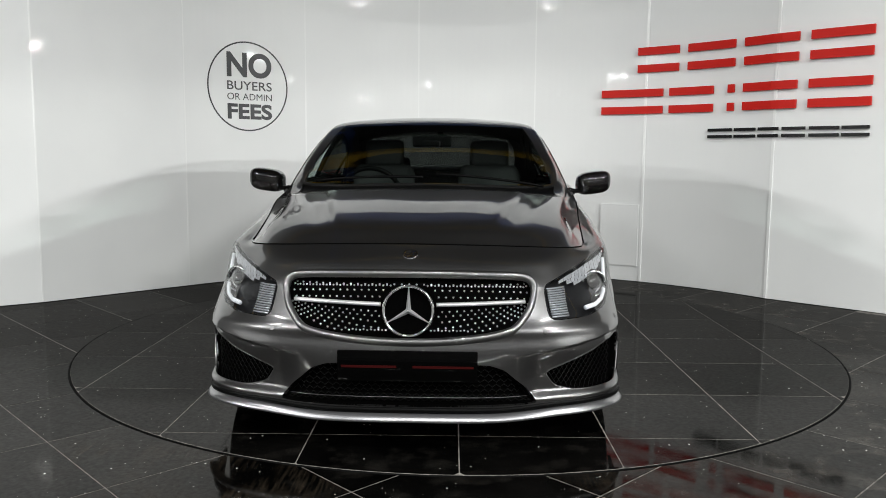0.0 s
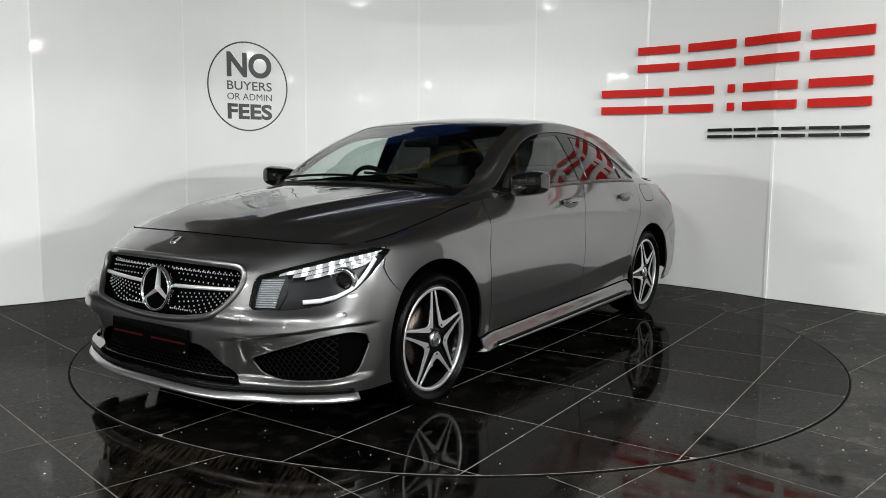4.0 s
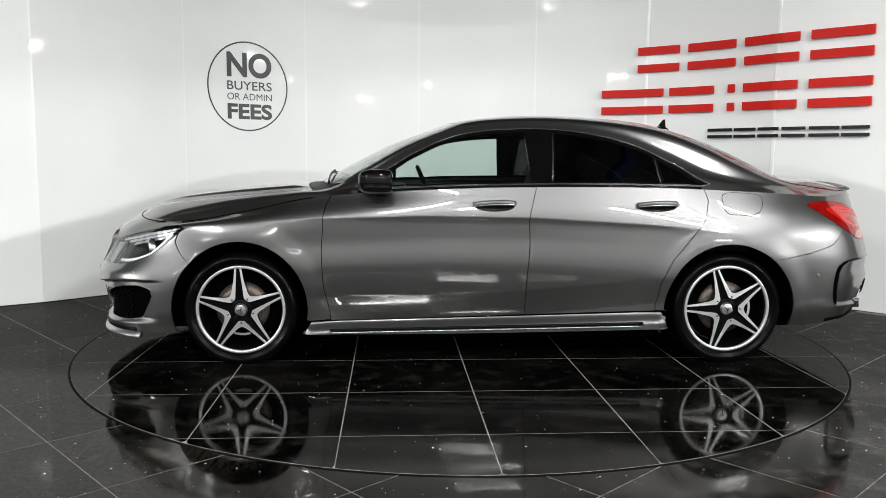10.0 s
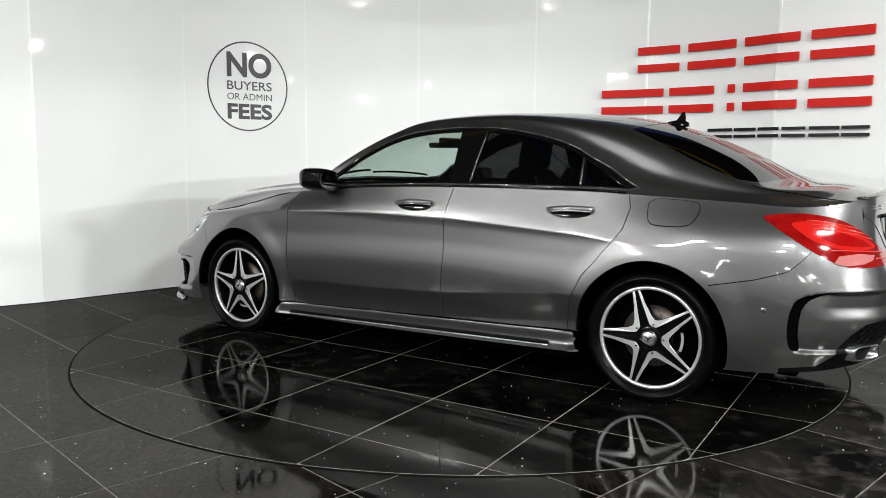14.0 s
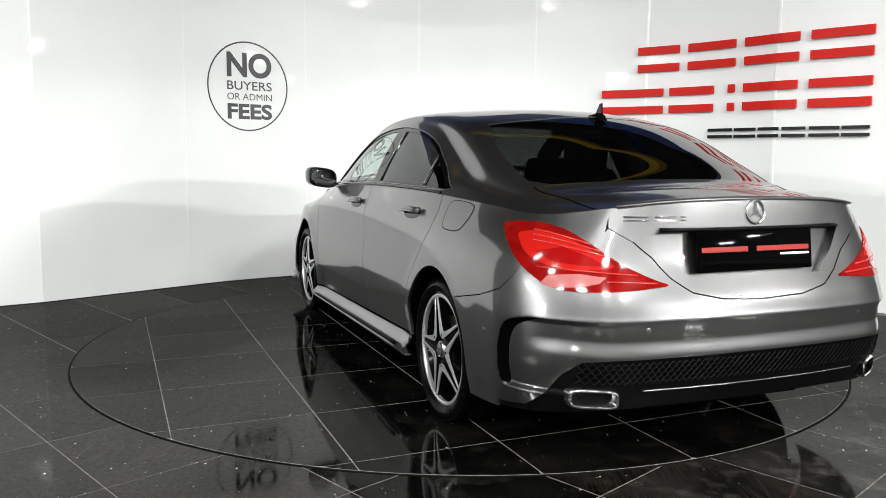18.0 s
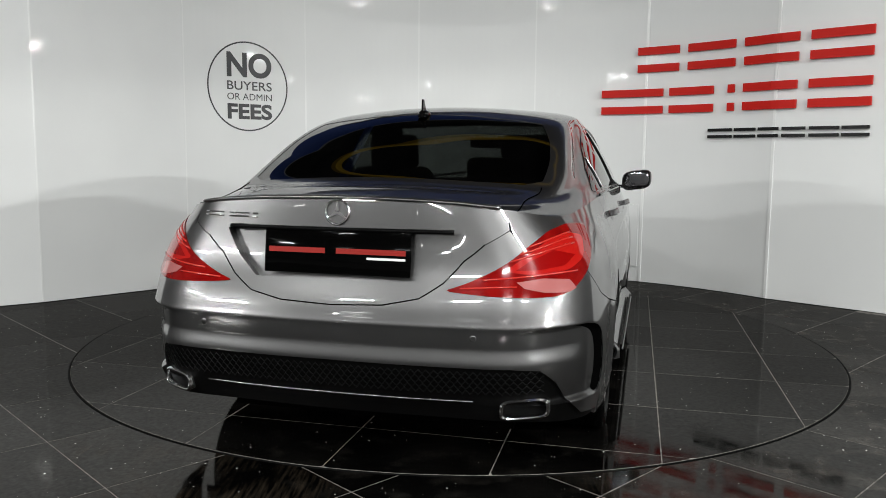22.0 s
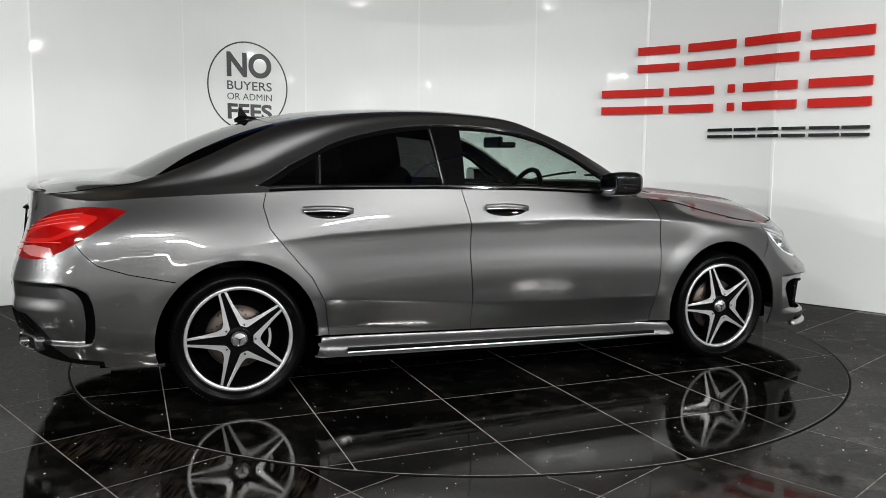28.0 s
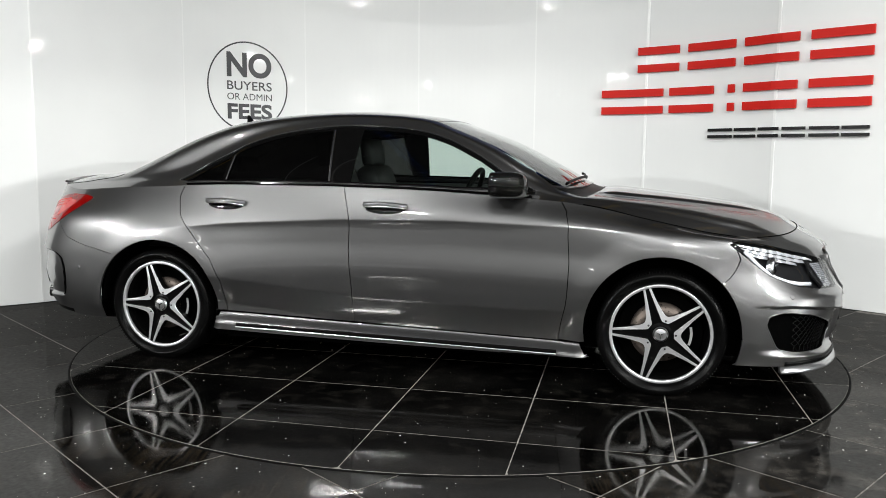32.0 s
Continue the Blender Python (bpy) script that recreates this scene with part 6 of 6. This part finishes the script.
# wipers
for y0, y1 in ((0.62, 0.05), (-0.02, -0.60)):
    bm = bmesh.new()
    pts = []
    for k in range(13):
        y = y0 + (y1 - y0) * k / 12
        ab = roofs.find([(0.925 - 0.11 * abs(y) ** 2 - 0.03 * k / 12, y)], (0, 1), 3 * PER_I, 8 * PER_I)[0]
        pts.append(Vector(roofs.at(*ab)) + Vector((0.006, 0, 0.014)))
    tube(bm, pts, (0.006, 0.008), 6)
    part("wiper", bm, M_PLASTIC, inner)

# ---- cabin ----
bm = bmesh.new()
box(bm, -0.95, 0.95, -0.74, 0.74, 0.28, 0.34)
part("cabin_floor", bm, M_SEAT, inner, smooth=False)
bm = bmesh.new()
box(bm, 0.42, 0.92, -0.68, 0.68, 0.55, 0.955, 0.06, 3)
part("dashboard", bm, M_PLASTIC, inner, "black dashboard")
bm = bmesh.new()
box(bm, -0.94, 0.75, 0.74, 0.80, 0.35, 0.955, 0.01)
both("door_card", bm, M_SEAT, inner)
bm = bmesh.new()
box(bm, -1.75, -1.28, -0.62, 0.62, 0.6, 0.985, 0.03)
part("parcel_shelf", bm, M_SEAT, inner)
for sy in (0.37, -0.37):
    bm = bmesh.new()
    box(bm, -0.32, 0.22, sy - 0.25, sy + 0.25, 0.36, 0.56, 0.06, 3)
    seat = part("front_seat", bm, M_SEAT, inner, "black sports seat")
    bm = bmesh.new()
    box(bm, -0.09, 0.06, -0.23, 0.23, 0.0, 0.60, 0.06, 3)
    for v in bm.verts:
        v.co.y *= 1.0 - 0.35 * max(0, v.co.z - 0.35)
    bmesh.ops.transform(bm, matrix=pose(-0.30, sy, 0.52, 0, -20, 0), verts=bm.verts)
    part("backrest", bm, M_SEAT, seat)
    bm = bmesh.new()
    box(bm, -0.045, 0.045, -0.135, 0.135, 0.0, 0.19, 0.035, 3)
    bmesh.ops.transform(bm, matrix=pose(-0.50, sy, 1.07, 0, -10, 0), verts=bm.verts)
    part("headrest", bm, M_SEAT, seat)
bm = bmesh.new()
box(bm, -1.30, -0.85, -0.48, 0.48, 0.40, 0.55, 0.06, 3)
bench = part("rear_bench", bm, M_SEAT, inner)
bm = bmesh.new()
box(bm, -0.07, 0.07, -0.49, 0.49, 0.0, 0.56, 0.05, 3)
bmesh.ops.transform(bm, matrix=pose(-1.22, 0, 0.50, 0, -22, 0), verts=bm.verts)
part("backrest", bm, M_SEAT, bench)
for sy in (0.38, -0.38):
    bm = bmesh.new()
    box(bm, -0.04, 0.04, -0.12, 0.12, 0.0, 0.14, 0.03, 3)
    bmesh.ops.transform(bm, matrix=pose(-1.42, sy, 1.0, 0, -15, 0), verts=bm.verts)
    part("headrest", bm, M_SEAT, bench)
SW = basis(Vector((0.30, -0.37, 0.90)), Vector((-1, 0, 0.42)))
bm = bmesh.new()
ring = [SW @ Vector((0.185 * math.cos(2 * math.pi * i / 40), 0.185 * math.sin(2 * math.pi * i / 40), 0)) for i in range(40)]
tube(bm, ring, 0.015, 8, closed=True)
wheel_s = part("steering_wheel", bm, M_PLASTIC, inner, "black steering wheel")
bm = bmesh.new()
prism(bm, [(-0.18, -0.02), (-0.06, -0.05), (-0.03, -0.17), (0.03, -0.17), (0.06, -0.05), (0.18, -0.02), (0.18, 0.02), (0.06, 0.05), (-0.06, 0.05), (-0.18, 0.02)], -0.02, 0.015, SW)
part("wheel_hub", bm, M_PLASTIC, wheel_s, smooth=False)
bm = bmesh.new()
box(bm, 0.27, 0.30, -0.12, 0.12, 1.20, 1.265, 0.012)
part("rear_view_mirror", bm, M_PLASTIC, inner, smooth=False)
bm = bmesh.new()
box(bm, 0.30, 0.42, -0.05, 0.05, 1.2, 1.235, 0.01)
part("sensor_box", bm, M_PLASTIC, inner, smooth=False)
panel("roof_lining", roofs, dense([(8.3 * PER_I, 2.6 * PER_W), (12.0 * PER_I, 2.6 * PER_W), (12.0 * PER_I, MW - 1 - 2.6 * PER_W), (8.3 * PER_I, MW - 1 - 2.6 * PER_W)]), M_SEAT, inner, off=-0.025, rim=0)

for ob in list(inner.children):
    ob.parent = car
    ob.matrix_basis = Matrix.Translation(AX) @ ob.matrix_basis
bpy.data.objects.remove(inner)


# heading of the car and turntable, degrees
HEADING = [(0.0, -90.6), (0.5, -93.7), (1.0, -97.2), (1.5, -101.3), (2.0, -105.7), (2.5, -110.2), (3.0, -114.7), (3.5, -119.1), (5.5, -136.7), (6.0, -141.0), (7.0, -149.9), (8.0, -158.7), (9.0, -167.5),
           (10.0, -176.1), (11.0, -184.6), (12.0, -193.3), (13.0, -202.3), (13.5, -206.8), (16.5, -233.8), (17.0, -238.2), (18.0, -247.1), (19.0, -256.2), (20.0, -265.4), (20.5, -270.0), (21.0, -274.5),
           (22.0, -283.6), (23.0, -292.7), (24.0, -301.7), (25.0, -310.7), (25.5, -315.2), (27.5, -333.4), (28.0, -338.0), (29.0, -346.9), (30.0, -355.6), (31.0, -364.2), (32.0, -372.6)]


def motions():
    rows = [(t, pose(0, 0, 0, 0, 0, a)) for t, a in HEADING]
    walk(turntable, rows)
    walk(car, rows)


motions()
